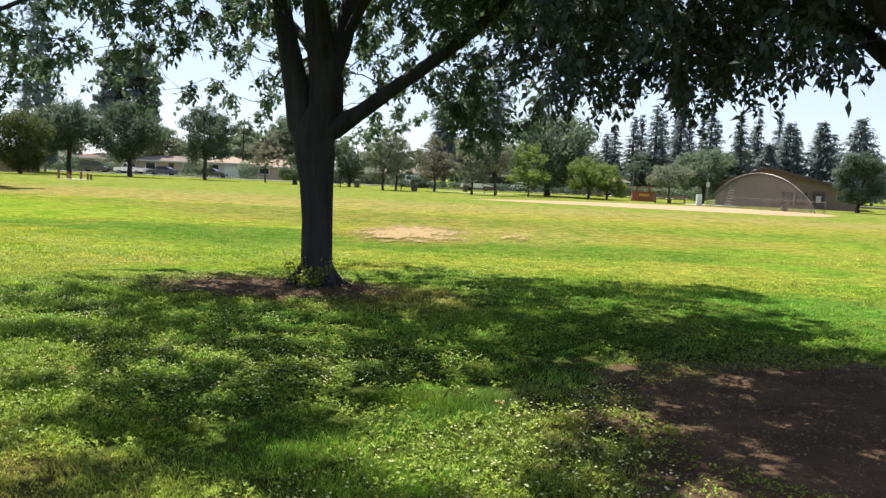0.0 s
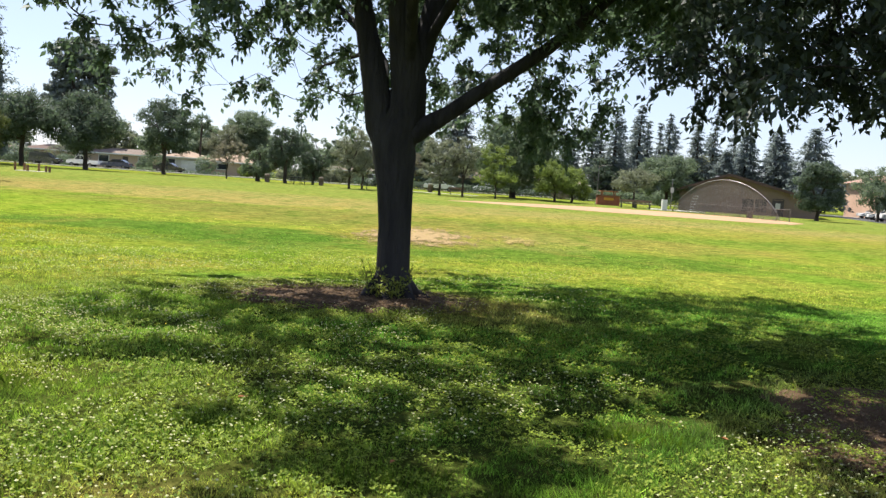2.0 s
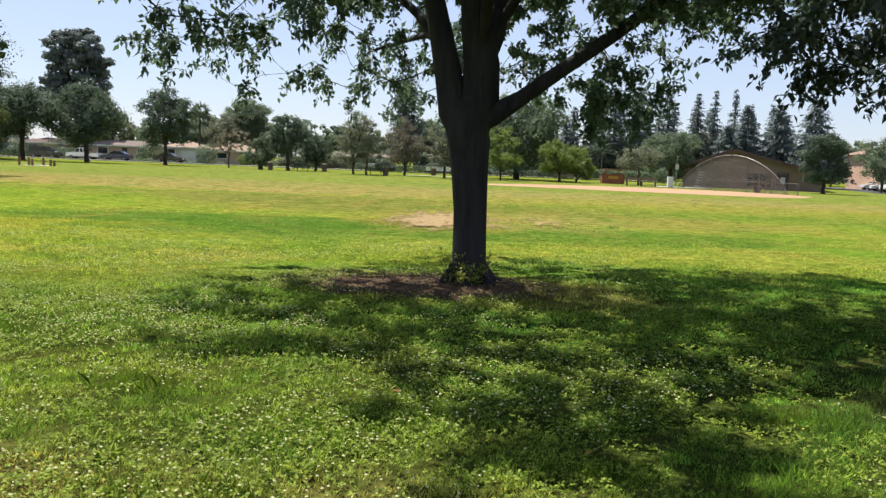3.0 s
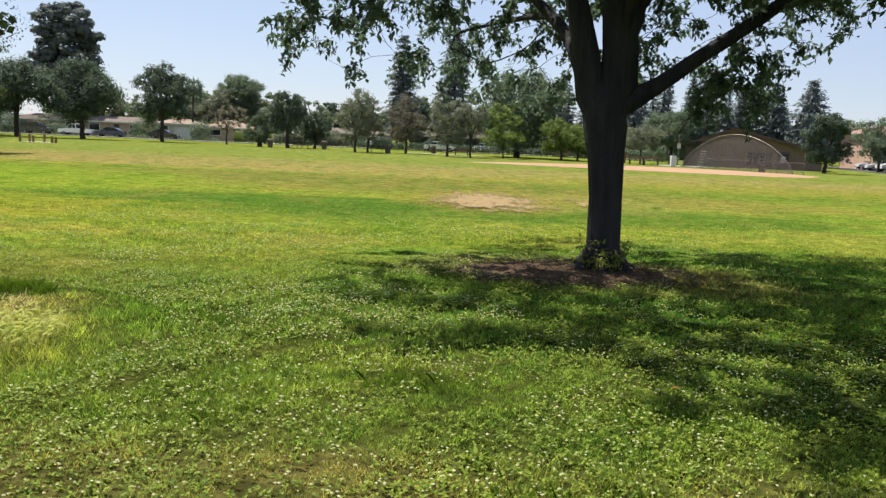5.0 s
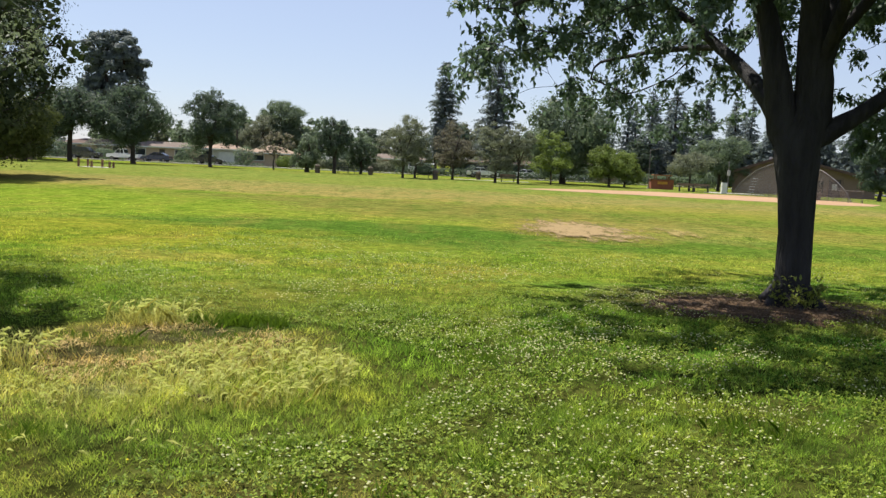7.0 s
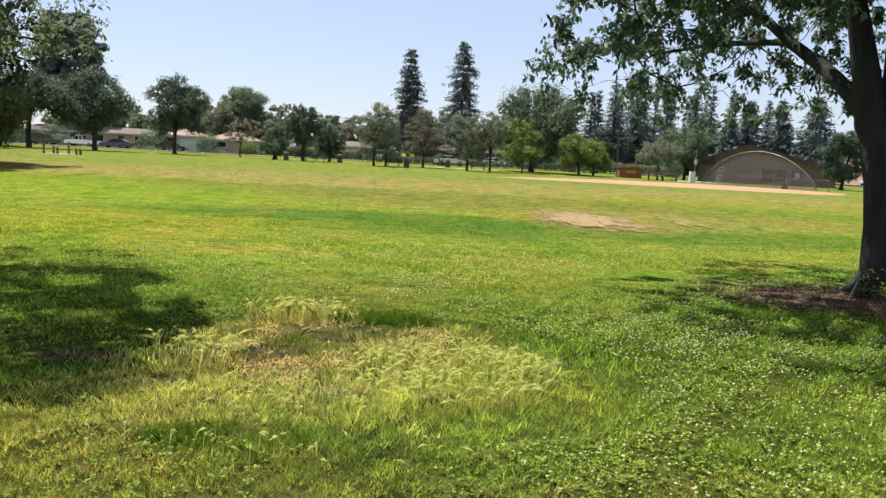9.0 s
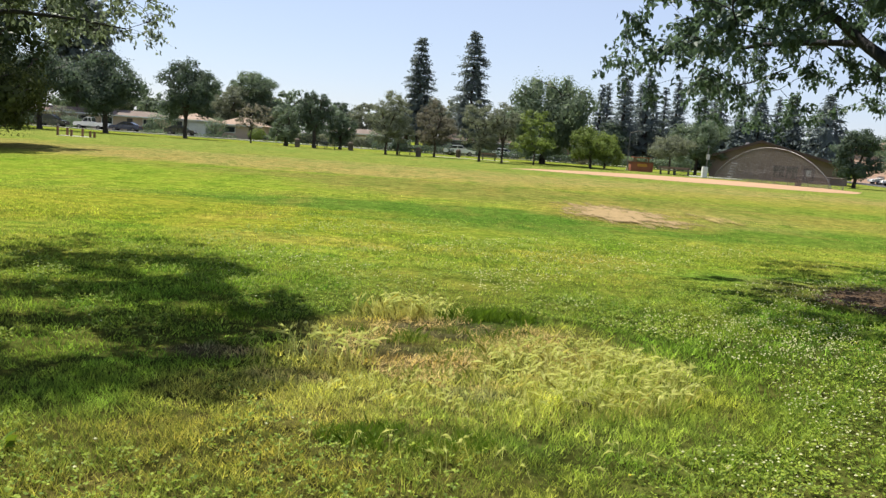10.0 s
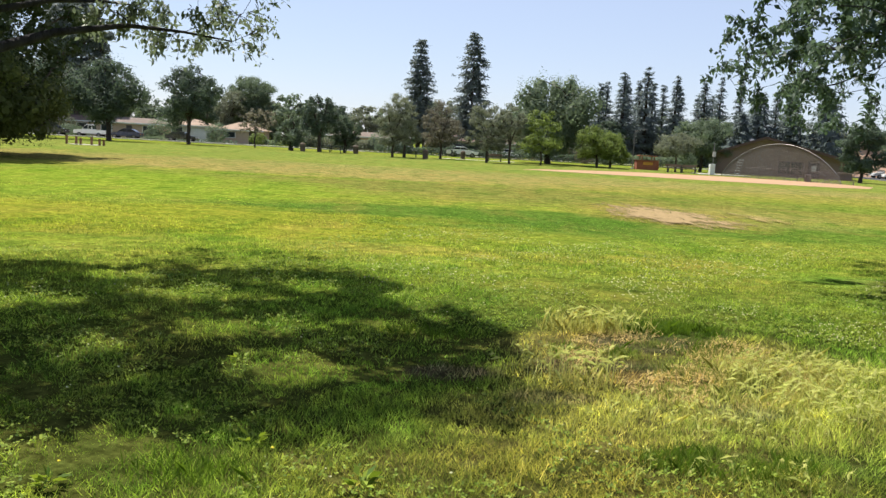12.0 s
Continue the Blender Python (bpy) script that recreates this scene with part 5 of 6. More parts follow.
def lamp_post(x, y, h, arm, rz):
    l = thing("street_lamp", pose(x, y, 0, 0, 0, rz), "grey steel lamp post with a side arm", "street lamp", "lamp posts")
    part("pole", rods(((0, 0, -0.1), (0, 0, h), 0.065, 0.045)), STEEL, l)
    part("arm", rods(((0, 0, h - 0.15), (arm, 0, h + 0.1), 0.035)), STEEL, l)
    part("lamp_head", boxes((arm - 0.1, arm + 0.5, -0.12, 0.12, h + 0.05, h + 0.17), bevel=0.03), STEEL, l)
    part("base", rods(((0, 0, -0.05), (0, 0, 0.15), 0.2, 0.16)), CONCRETE, l)


lamp_post(13.8, 99.5, 4.5, 1.0, 4)


def meter_pole(x, y, h):
    m = thing("meter_pole", pose(x, y, 0), "slim grey pole with a small meter box", "pole")
    part("pole", rods(((0, 0, -0.1), (0, 0, h), 0.05, 0.045)), STEEL, m)
    part("meter_box", boxes((-0.16, 0.16, -0.2, -0.05, 1.85, 2.4), bevel=0.02), CONCRETE, m)
    part("cap", rods(((0, 0, h), (0, 0, h + 0.12), 0.1, 0.05)), STEEL, m)


meter_pole(20.5, 91.5, 3.2)
lamp_post(54.0, 100.5, 3.6, 0.3, 0)


def utility_pole(x, y, h):
    u = thing("utility_pole", pose(x, y, 0), "wooden utility pole with cross-arms", "utility pole")
    part("pole", rods(((0, 0, -0.2), (0, 0, h), 0.15, 0.1)), WOOD, u)
    for z, w in ((h - 0.5, 1.1), (h - 1.3, 0.9)):
        part("cross_arm", boxes((-w, w, -0.05, 0.05, z - 0.06, z + 0.06)), WOOD, u)
    part("transformer", rods(((0.28, 0, h - 2.3), (0.28, 0, h - 1.6), 0.17), sides=12), STEEL, u)


utility_pole(-64.6, 112, 11.4)


# ---- hall ----
def hall():
    """Gabled community hall with a low-pitched roof."""
    x0, x1, y0, y1, eave, ridge, rx = 22.6, 37.2, 96.0, 112.0, 2.55, 4.3, 27.9
    h = thing("community_hall", pose(27.9, 96.0, 0) @ pose(0, 0, 0, 0, 0, -19) @ pose(-27.9, -96.0, 0), "tan stucco community hall with a low brown gable roof", "hall")
    bm = bmesh.new()
    el, er = 2.3, 1.9
    out = [(x0, 0), (x1, 0), (x1, er), (rx, ridge - 0.1), (x0, el)]
    a = [bm.verts.new((x, y0, z)) for x, z in out]
    b = [bm.verts.new((x, y1, z)) for x, z in out]
    bm.faces.new(a)
    bm.faces.new(b[::-1])
    for i in range(5):
        j = (i + 1) % 5
        bm.faces.new((a[i], a[j], b[j], b[i]))
    part("wall", bm, STUCCO, h)
    for (xa, za), (xb, zb) in (((rx, ridge), (x0 - 0.4, el - 0.06)), ((rx, ridge), (x1 + 0.7, er - 0.08))):
        bm = bmesh.new()
        ys = (y0 - 0.7, y1 + 0.7)
        top = [bm.verts.new((x, y, z + 0.14)) for x, z in ((xa, za), (xb, zb)) for y in ys]
        low = [bm.verts.new((x, y, z - 0.04)) for x, z in ((xa, za), (xb, zb)) for y in ys]
        for f in ((0, 1, 3, 2), ):
            bm.faces.new([top[i] for i in f])
            bm.faces.new([low[i] for i in f][::-1])
        for i, j in ((0, 1), (1, 3), (3, 2), (2, 0)):
            bm.faces.new((top[i], top[j], low[j], low[i]))
        part("roof", bm, ROOF, h)
    d = part("door", boxes((32.7, 33.7, y0 - 0.06, y0 - 0.01, 0, 1.75)), DOOR, h, "dark double door")
    part("panel", boxes((32.95, 33.45, y0 - 0.075, y0 - 0.062, 0.75, 1.45)), STUCCO_W, d, "pale door panel")
    part("door_frame", boxes((32.6, 32.7, y0 - 0.09, y0 - 0.01, 0, 1.85), (33.7, 33.8, y0 - 0.09, y0 - 0.01, 0, 1.85), (32.6, 33.8, y0 - 0.09, y0 - 0.01, 1.85, 1.93)), DOOR, d)
    for wx in (29.5, 30.85):
        w = part("window", boxes((wx, wx + 1.15, y0 - 0.05, y0 - 0.01, 0.4, 1.7)), GLASS, h)
        part("window_frame", boxes((wx - 0.07, wx, y0 - 0.08, y0 - 0.01, 0.33, 1.77), (wx + 1.15, wx + 1.22, y0 - 0.08, y0 - 0.01, 0.33, 1.77), (wx, wx + 1.15, y0 - 0.08, y0 - 0.01, 0.33, 0.4), (wx, wx + 1.15, y0 - 0.08, y0 - 0.01, 1.7, 1.77), (wx + 0.55, wx + 0.6, y0 - 0.075, y0 - 0.052, 0.4, 1.7)), DOOR, w)
    for px in (24.8, 28.6, 32.25, 34.2):
        part("pilaster", boxes((px - 0.09, px + 0.09, y0 - 0.12, y0 - 0.01, 0, 2.2)), STUCCO, h)
    part("roof_vent", boxes((26.3, 26.7, 97.5, 97.9, 3.6, 4.15), bevel=0.03), TRIM, h, "white roof vent box")
    for (xa, za), (xb, zb) in (((rx, ridge), (x0 - 0.4, el - 0.06)), ((rx, ridge), (x1 + 0.7, er - 0.08))):
        bm = bmesh.new()
        v = [bm.verts.new(p) for p in ((xa, y0 - 0.72, za + 0.13), (xb, y0 - 0.72, zb + 0.13), (xb, y0 - 0.72, zb - 0.16), (xa, y0 - 0.72, za - 0.16))]
        f = bm.faces.new(v)
        r = bmesh.ops.extrude_face_region(bm, geom=[f])
        for g in r["geom"]:
            if isinstance(g, bmesh.types.BMVert):
                g.co.y -= 0.05
        part("fascia", bm, ROOF, h)


hall()


# ---- houses and a block beyond ----
def house(x, y, w, d, eave, ridge, wall, roof, words, door_at=0.2, windows=(-0.3, 0.35), garage=None, name="house"):
    h = thing(name, pose(x, y, 0), words, "house" if name == "house" else "building", "houses along the street")
    part("wall", prism([(-w / 2, 0), (w / 2, 0), (w / 2, eave), (-w / 2, eave)], d), wall, h)
    bm = bmesh.new()
    o = 0.5
    lo = [bm.verts.new(p) for p in ((-w / 2 - o, -d / 2 - o, eave), (w / 2 + o, -d / 2 - o, eave), (w / 2 + o, d / 2 + o, eave), (-w / 2 - o, d / 2 + o, eave))]
    top = [bm.verts.new(p) for p in ((-w / 2 + d * 0.35, 0, ridge), (w / 2 - d * 0.35, 0, ridge))]
    bm.faces.new(lo[::-1])
    bm.faces.new((lo[0], lo[1], top[1], top[0]))
    bm.faces.new((lo[2], lo[3], top[0], top[1]))
    bm.faces.new((lo[1], lo[2], top[1]))
    bm.faces.new((lo[3], lo[0], top[0]))
    part("roof", bm, roof, h)
    part("fascia", boxes((-w / 2 - o, w / 2 + o, -d / 2 - o - 0.03, -d / 2 - o, eave - 0.18, eave + 0.02)), TRIM, h)
    yf = -d / 2
    for k in windows:
        wx = k * w
        win = part("window", boxes((wx - 0.8, wx + 0.8, yf - 0.05, yf - 0.005, 0.95, eave - 0.4)), GLASS, h)
        part("window_frame", boxes((wx - 0.9, wx - 0.8, yf - 0.09, yf - 0.005, 0.85, eave - 0.3), (wx + 0.8, wx + 0.9, yf - 0.09, yf - 0.005, 0.85, eave - 0.3), (wx - 0.8, wx + 0.8, yf - 0.09, yf - 0.005, 0.85, 0.95), (wx - 0.8, wx + 0.8, yf - 0.09, yf - 0.005, eave - 0.4, eave - 0.3)), TRIM, win)
    if door_at is not None:
        dx = door_at * w
        part("door", boxes((dx - 0.45, dx + 0.45, yf - 0.06, yf - 0.005, 0, 2.0)), DOOR, h)
    if garage is not None:
        gx = garage * w
        g = part("garage_door", boxes((gx - 1.3, gx + 1.3, yf - 0.06, yf - 0.005, 0, 2.0)), TRIM, h, "white garage door")
        for k in range(3):
            part("panel", boxes((gx - 1.25, gx + 1.25, yf - 0.08, yf - 0.062, 0.08 + k * 0.64, 0.62 + k * 0.64)), TRIM, g)
    return h


house(-58.5, 143, 12, 8, 2.4, 3.3, STUCCO_P, ROOF_G, "low tan ranch house with a pale roof", 0.05, (-0.25, 0.3))
house(-70.0, 144, 12, 8, 2.4, 3.3, STUCCO_P, ROOF, "low tan house behind street trees", 0.1, (-0.3, 0.35))
house(-47.6, 140, 5.6, 8, 2.5, 3.6, STUCCO_W, ROOF_T, "pale house with a white garage door", None, (-0.32,), 0.24)
house(-40.4, 143, 7.0, 8, 2.2, 3.5, STUCCO_P, ROOF_T, "low pale house with a faded tan roof", 0.3, (-0.2,))
house(-85, 143, 12, 8, 2.4, 3.6, STUCCO_W, ROOF_G, "pale house far along the street", 0.1, (-0.3, 0.3))
house(-1.0, 144, 13, 8, 2.3, 3.5, STUCCO, ROOF, "low dark house behind hedges", 0.1, (-0.3, 0.3))
house(13, 144, 11, 8, 2.3, 3.5, STUCCO, ROOF_G, "low brown house behind hedges", 0.1, (-0.3, 0.3))
house(-20, 146, 12, 8, 2.2, 3.0, STUCCO_P, ROOF_G, "low tan house behind park trees", 0.1, (-0.3, 0.3))


def apartment_block():
    a = thing("apartment_building", pose(68, 127, 0), "two-storey salmon apartment building with a tiled roof", "apartment building")
    part("wall", boxes((-11, 11, -5, 5, 0, 5.2)), STUCCO_K, a)
    bm = bmesh.new()
    lo = [bm.verts.new(p) for p in ((-11.6, -5.6, 5.2), (11.6, -5.6, 5.2), (11.6, 5.6, 5.2), (-11.6, 5.6, 5.2))]
    top = [bm.verts.new(p) for p in ((-7, 0, 6.9), (7, 0, 6.9))]
    bm.faces.new(lo[::-1])
    bm.faces.new((lo[0], lo[1], top[1], top[0]))
    bm.faces.new((lo[2], lo[3], top[0], top[1]))
    bm.faces.new((lo[1], lo[2], top[1]))
    bm.faces.new((lo[3], lo[0], top[0]))
    part("roof", bm, ROOF_R, a)
    for fl in (0.9, 3.4):
        for k in range(6):
            wx = -9.5 + k * 3.6
            w = part("window", boxes((wx - 0.6, wx + 0.6, -5.05, -5.005, fl, fl + 1.2)), GLASS, a)
            part("window_frame", boxes((wx - 0.68, wx - 0.6, -5.09, -5.005, fl - 0.08, fl + 1.28), (wx + 0.6, wx + 0.68, -5.09, -5.005, fl - 0.08, fl + 1.28), (wx - 0.6, wx + 0.6, -5.09, -5.005, fl + 1.2, fl + 1.28), (wx - 0.6, wx + 0.6, -5.09, -5.005, fl - 0.08, fl)), TRIM, w)
    part("band", boxes((-11.05, 11.05, -5.06, -5.005, 2.6, 2.8)), TRIM, a)


apartment_block()


def board_fence(x0, x1, y, h):
    f = thing("board_fence", pose(0, 0, 0), "brown board fence at the lawn's edge", "fence")
    n = int((x1 - x0) / 0.3)
    bm0 = boxes((0, 0.27, -0.02, 0.02, 0, h))
    me = bpy.data.meshes.new("board")
    bm0.to_mesh(me)
    bm0.free()
    for k in range(n):
        part("board", me, WOOD, f, at=pose(x0 + k * 0.3, y, -0.02 * (k % 3)))
    for z in (0.4, h - 0.35):
        part("rail", boxes((x0, x1, y + 0.03, y + 0.08, z - 0.05, z + 0.05)), WOOD, f)


board_fence(-66, -57, 97, 1.9)


# ---- vehicles ----
def slab_between(corners, shift):
    """A thin pane: a four-cornered face and its copy moved by shift, closed round the edge."""
    bm = bmesh.new()
    a = [bm.verts.new(p) for p in corners]
    d = [bm.verts.new((p[0] + shift[0], p[1] + shift[1], p[2] + shift[2])) for p in corners]
    bm.faces.new(a[::-1])
    bm.faces.new(d)
    for i in range(4):
        j = (i + 1) % 4
        bm.faces.new((a[i], a[j], d[j], d[i]))
    bmesh.ops.recalc_face_normals(bm, faces=bm.faces)
    return bm


def car(x, y, rz, paint, words, kind_of="sedan"):
    c = thing("car", pose(x, y, 0.02, 0, 0, rz), words, "car", "parked cars")
    L, W = 2.25, 0.88
    if kind_of == "pickup":
        low = [(-L - 0.3, 0.45), (-L - 0.3, 1.02), (-0.35, 1.02), (0.9, 1.08), (L, 0.95), (L + 0.05, 0.45)]
        cab = [(-0.45, 1.02), (-0.3, 1.72), (0.55, 1.74), (1.15, 1.05)]
    elif kind_of == "van":
        low = [(-L, 0.4), (-L, 1.05), (1.0, 1.08), (L, 0.9), (L + 0.05, 0.4)]
        cab = [(-L + 0.02, 1.05), (-L + 0.15, 1.72), (0.3, 1.75), (1.25, 1.06)]
    else:
        low = [(-L, 0.38), (-L + 0.02, 0.92), (-1.5, 1.0), (1.0, 0.96), (L - 0.15, 0.78), (L, 0.38)]
        cab = [(-1.75, 0.98), (-0.95, 1.42), (0.25, 1.44), (1.1, 0.95)]
    bm = prism(low, 2 * W)
    bmesh.ops.bevel(bm, geom=list(bm.edges), offset=0.07, segments=2, affect="EDGES")
    part("body", bm, paint, c, smooth=False)
    bm = prism([(a * 0.985, b - 0.01) for a, b in cab], 2 * W - 0.16)
    bmesh.ops.bevel(bm, geom=list(bm.edges), offset=0.04, segments=2, affect="EDGES")
    part("cabin", bm, paint, c)
    (rx, rz0), (rt, zt), (ft, zt2), (fx, fz0) = cab
    half = W - 0.08
    lo, hi = max(rz0, fz0) + 0.06, min(zt, zt2) - 0.07

    def at_height(xa, za, xb, zb, z):
        return xa + (xb - xa) * (z - za) / (zb - za)

    r_lo, r_hi = at_height(rx, rz0, rt, zt, lo) + 0.12, at_height(rx, rz0, rt, zt, hi) + 0.1
    f_lo, f_hi = at_height(fx, fz0, ft, zt2, lo) - 0.14, at_height(fx, fz0, ft, zt2, hi) - 0.1
    mid = (r_hi + f_hi) / 2
    for sy in (-1, 1):
        y0, y1 = sy * (half - 0.03), sy * (half + 0.008)
        part("side_window", slab_between([(r_lo, y0, lo), (mid - 0.04, y0, lo), (mid - 0.04, y0, hi), (r_hi, y0, hi)], (0, y1 - y0, 0)), GLASS, c)
        part("side_window", slab_between([(mid + 0.04, y0, lo), (f_lo, y0, lo), (f_hi, y0, hi), (mid + 0.04, y0, hi)], (0, y1 - y0, 0)), GLASS, c)
    yw = half - 0.1
    fl, fh = at_height(fx, fz0, ft, zt2, lo), at_height(fx, fz0, ft, zt2, hi)
    rl, rh = at_height(rx, rz0, rt, zt, lo), at_height(rx, rz0, rt, zt, hi)
    part("windscreen", slab_between([(fl - 0.03, -yw, lo), (fl - 0.03, yw, lo), (fh - 0.03, yw, hi), (fh - 0.03, -yw, hi)], (0.04, 0, 0.02)), GLASS, c)
    part("rear_window", slab_between([(rl + 0.03, -yw, lo), (rl + 0.03, yw, lo), (rh + 0.03, yw, hi), (rh + 0.03, -yw, hi)], (-0.04, 0, 0.02)), GLASS, c)
    top = [p for p in cab if p[1] > 1.2]
    part("roof", boxes((top[0][0] + 0.05, top[1][0] - 0.05, -W + 0.12, W - 0.12, top[0][1] - 0.03, top[1][1] + 0.03), bevel=0.02), paint, c)
    for sx in (-1.35, 1.4):
        for sy in (-1, 1):
            wheel = part("wheel", rods(((sx, sy * (W - 0.22), 0.31), (sx, sy * (W + 0.01), 0.31), 0.31), sides=18), RUBBER, c)
            part("rim", rods(((sx, sy * (W + 0.005), 0.31), (sx, sy * (W + 0.02), 0.31), 0.19), sides=14), STEEL, wheel)
    for sy in (-0.6, 0.6):
        part("headlight", boxes((L - 0.12, L + 0.02, sy - 0.17, sy + 0.17, 0.62, 0.75), bevel=0.02), TRIM, c)
        part("tail_light", boxes((-L - 0.03, -L + 0.1, sy - 0.15, sy + 0.15, 0.68, 0.82), bevel=0.02), PAINT_R, c)


car(-58.8, 125.6, 180, PAINT_W, "white pickup truck parked along the street", "pickup")
car(-53.8, 125.6, 180, PAINT_B, "dark blue sedan parked along the street")
car(-45.8, 125.6, 0, PAINT_K, "dark sedan parked along the street")
car(-64.5, 125.6, 0, PAINT_K, "dark van parked along the street", "van")
car(-13.9, 125.6, 0, PAINT_W, "white car parked along the street", "van")
car(-6.6, 125.6, 180, PAINT_K, "dark van parked along the street", "van")
car(-5.2, 119.6, 0, PAINT_W, "white sedan parked by the path")
car(1.6, 125.6, 0, PAINT_W, "white sedan parked behind the hedge")
car(8.0, 125.6, 0, PAINT_S, "silver sedan parked behind the hedge")
for k, (x, y, p, w, kd) in enumerate(((45.0, 86.0, PAINT_B, "dark blue sedan in the car park", "sedan"), (45.6, 90.0, PAINT_S, "silver sedan in the car park", "sedan"), (46.6, 94.5, PAINT_W, "white sedan in the car park", "sedan"), (48.0, 99.0, PAINT_K, "black sedan in the car park", "sedan"),
                                           (49.4, 103.5, PAINT_W, "white hatchback in the car park", "sedan"), (51.2, 109.0, PAINT_W, "white van in the car park", "van"), (53.0, 115.5, PAINT_W, "white sedan in the car park", "sedan"), (55.4, 123.5, PAINT_S, "silver sedan in the car park", "sedan"), (58.2, 133.0, PAINT_W, "white pickup in the car park", "pickup"))):
    car(x + 2.2, y, (172, 186)[k % 2] - 4, p, w, kd)


# ---- lawn details ----
rng = np.random.default_rng(7)
BARE = [(-3.2, 11.2, 1.2, 0.88), (3.1, 5.8, 1.95, 1.85), (-3.3, 27.8, 1.1, 3.0), (-0.1, 26.4, 0.3, 0.7), (0.1, 30.6, 0.4, 0.7)]


def wave(x, y, s, seed):
    """Smooth uneven values round 0 for many places at once."""
    a = np.sin(x * 1.7 * s + seed) * np.cos(y * 1.3 * s - seed * 1.7) + 0.6 * np.sin(x * 3.1 * s - y * 2.3 * s + seed * 2.1) + 0.4 * np.cos(x * 5.3 * s + y * 4.7 * s + seed)
    return a / 1.6


def scatter(x0, x1, y0, y1, per_m2):
    n = int((x1 - x0) * (y1 - y0) * per_m2)
    x, y = rng.uniform(x0, x1, n), rng.uniform(y0, y1, n)
    keep = np.ones(n, bool)
    for cx, cy, rx, ry in BARE:
        r = np.hypot((x - cx) / rx, (y - cy) / ry) + 0.12 * wave(x, y, 1.5, 3)
        keep &= (r > 1) | (rng.uniform(0, 1, n) < np.clip(0.75 * (r - 0.45), 0.04, 0.4))
    r = np.hypot((x + 9.25) / 1.05, (y - 7.35) / 1.05) + 0.3 * wave(x, y, 1.6, 5)
    keep &= (r > 1) | (rng.uniform(0, 1, n) < 0.3)
    thin = wave(x, y, 0.8, 1.0) * 0.5 + wave(x, y, 2.3, 4.0) * 0.5
    keep &= rng.uniform(0, 1, n) < np.clip(0.85 + 0.9 * wave(x, y, 8.0, 7.0), 0.12, 1)
    keep &= rng.uniform(0, 1, n) < np.clip(0.85 + 0.7 * thin, 0.25, 1) * np.clip((31 - y) / 9.0, 0, 1)
    return x[keep], y[keep]


def tall_grass(x, y):
    """How tall the lawn stands at a place, in metres."""
    h = 0.036 + 0.014 * wave(x, y, 0.7, 2.0) + 0.022 * wave(x, y, 2.6, 6.0) + 0.012 * wave(x, y, 6.0, 2.5)
    rough_x = np.exp(-(((x + 8.4) / 1.7) ** 2 + ((y - 6.4) / 1.2) ** 2))
    return np.clip(h + 0.028 * rough_x, 0.012, 0.2)


def blades(name, x, y, width, height, bend, segments):
    n = len(x)
    a = rng.uniform(0, 2 * np.pi, n)
    side = np.stack([np.cos(a), np.sin(a), np.zeros(n)], 1) * (width * rng.uniform(0.6, 1.3, n))[:, None] * 0.5
    b = rng.uniform(0, 2 * np.pi, n)
    h = height * rng.uniform(0.5, 1.35, n)
    tip = np.stack([np.cos(b), np.sin(b), np.zeros(n)], 1) * (h * bend * rng.uniform(0.2, 1.4, n))[:, None]
    base = np.stack([x, y, dip(y) - 0.015], 1)
    up = np.stack([np.zeros(n), np.zeros(n), h], 1)
    if segments == 1:
        return poly_mesh(name, np.stack([base - side, base + side, base + up + tip], 1), 3)
    mid = base + up * 0.6 + tip * 0.35
    v = np.stack([base - side, base + side, mid + side * 0.8, base + up + tip, mid - side * 0.8], 1)
    return poly_mesh(name, v, 5)


def lawn_patch(x0, x1, y0, y1, per_m2, width, k, segments, words):
    x, y = scatter(x0, x1, y0, y1, per_m2)
    tagged(part("grass", blades("grass", x, y, width, tall_grass(x, y) * k, 0.9, segments), BLADE), words, "grass", kind="stuff")


lawn_patch(-18.5, 5.5, 3.2, 6.5, 7200, 0.0062, 1.05, 1, "short mixed lawn grass near the walk")
lawn_patch(-20.5, 7.5, 6.5, 10.5, 2500, 0.010, 1.1, 1, "short mixed lawn grass under the trees")
lawn_patch(-24, 11, 10.5, 17, 1150, 0.012, 0.9, 1, "short mixed lawn grass in the open field")
lawn_patch(-27, 14, 15.5, 31, 260, 0.018, 0.6, 1, "short mixed grass of the middle field")


def tuft_grass(name, n, cx, cy, rx, ry, lo, hi, width, mat, words):
    """A stand of longer blades inside an ellipse, thinning outwards."""
    u, a = rng.uniform(0, 1, n) ** 0.6, rng.uniform(0, 2 * np.pi, n)
    x, y = cx + rx * u * np.cos(a), cy + ry * u * np.sin(a)
    keep = wave(x, y, 3.0, cx) > -0.35
    x, y = x[keep], y[keep]
    tagged(part(name, blades(name, x, y, width, rng.uniform(lo, hi, len(x)), 0.8, 2), mat), words, "grass", kind="stuff")


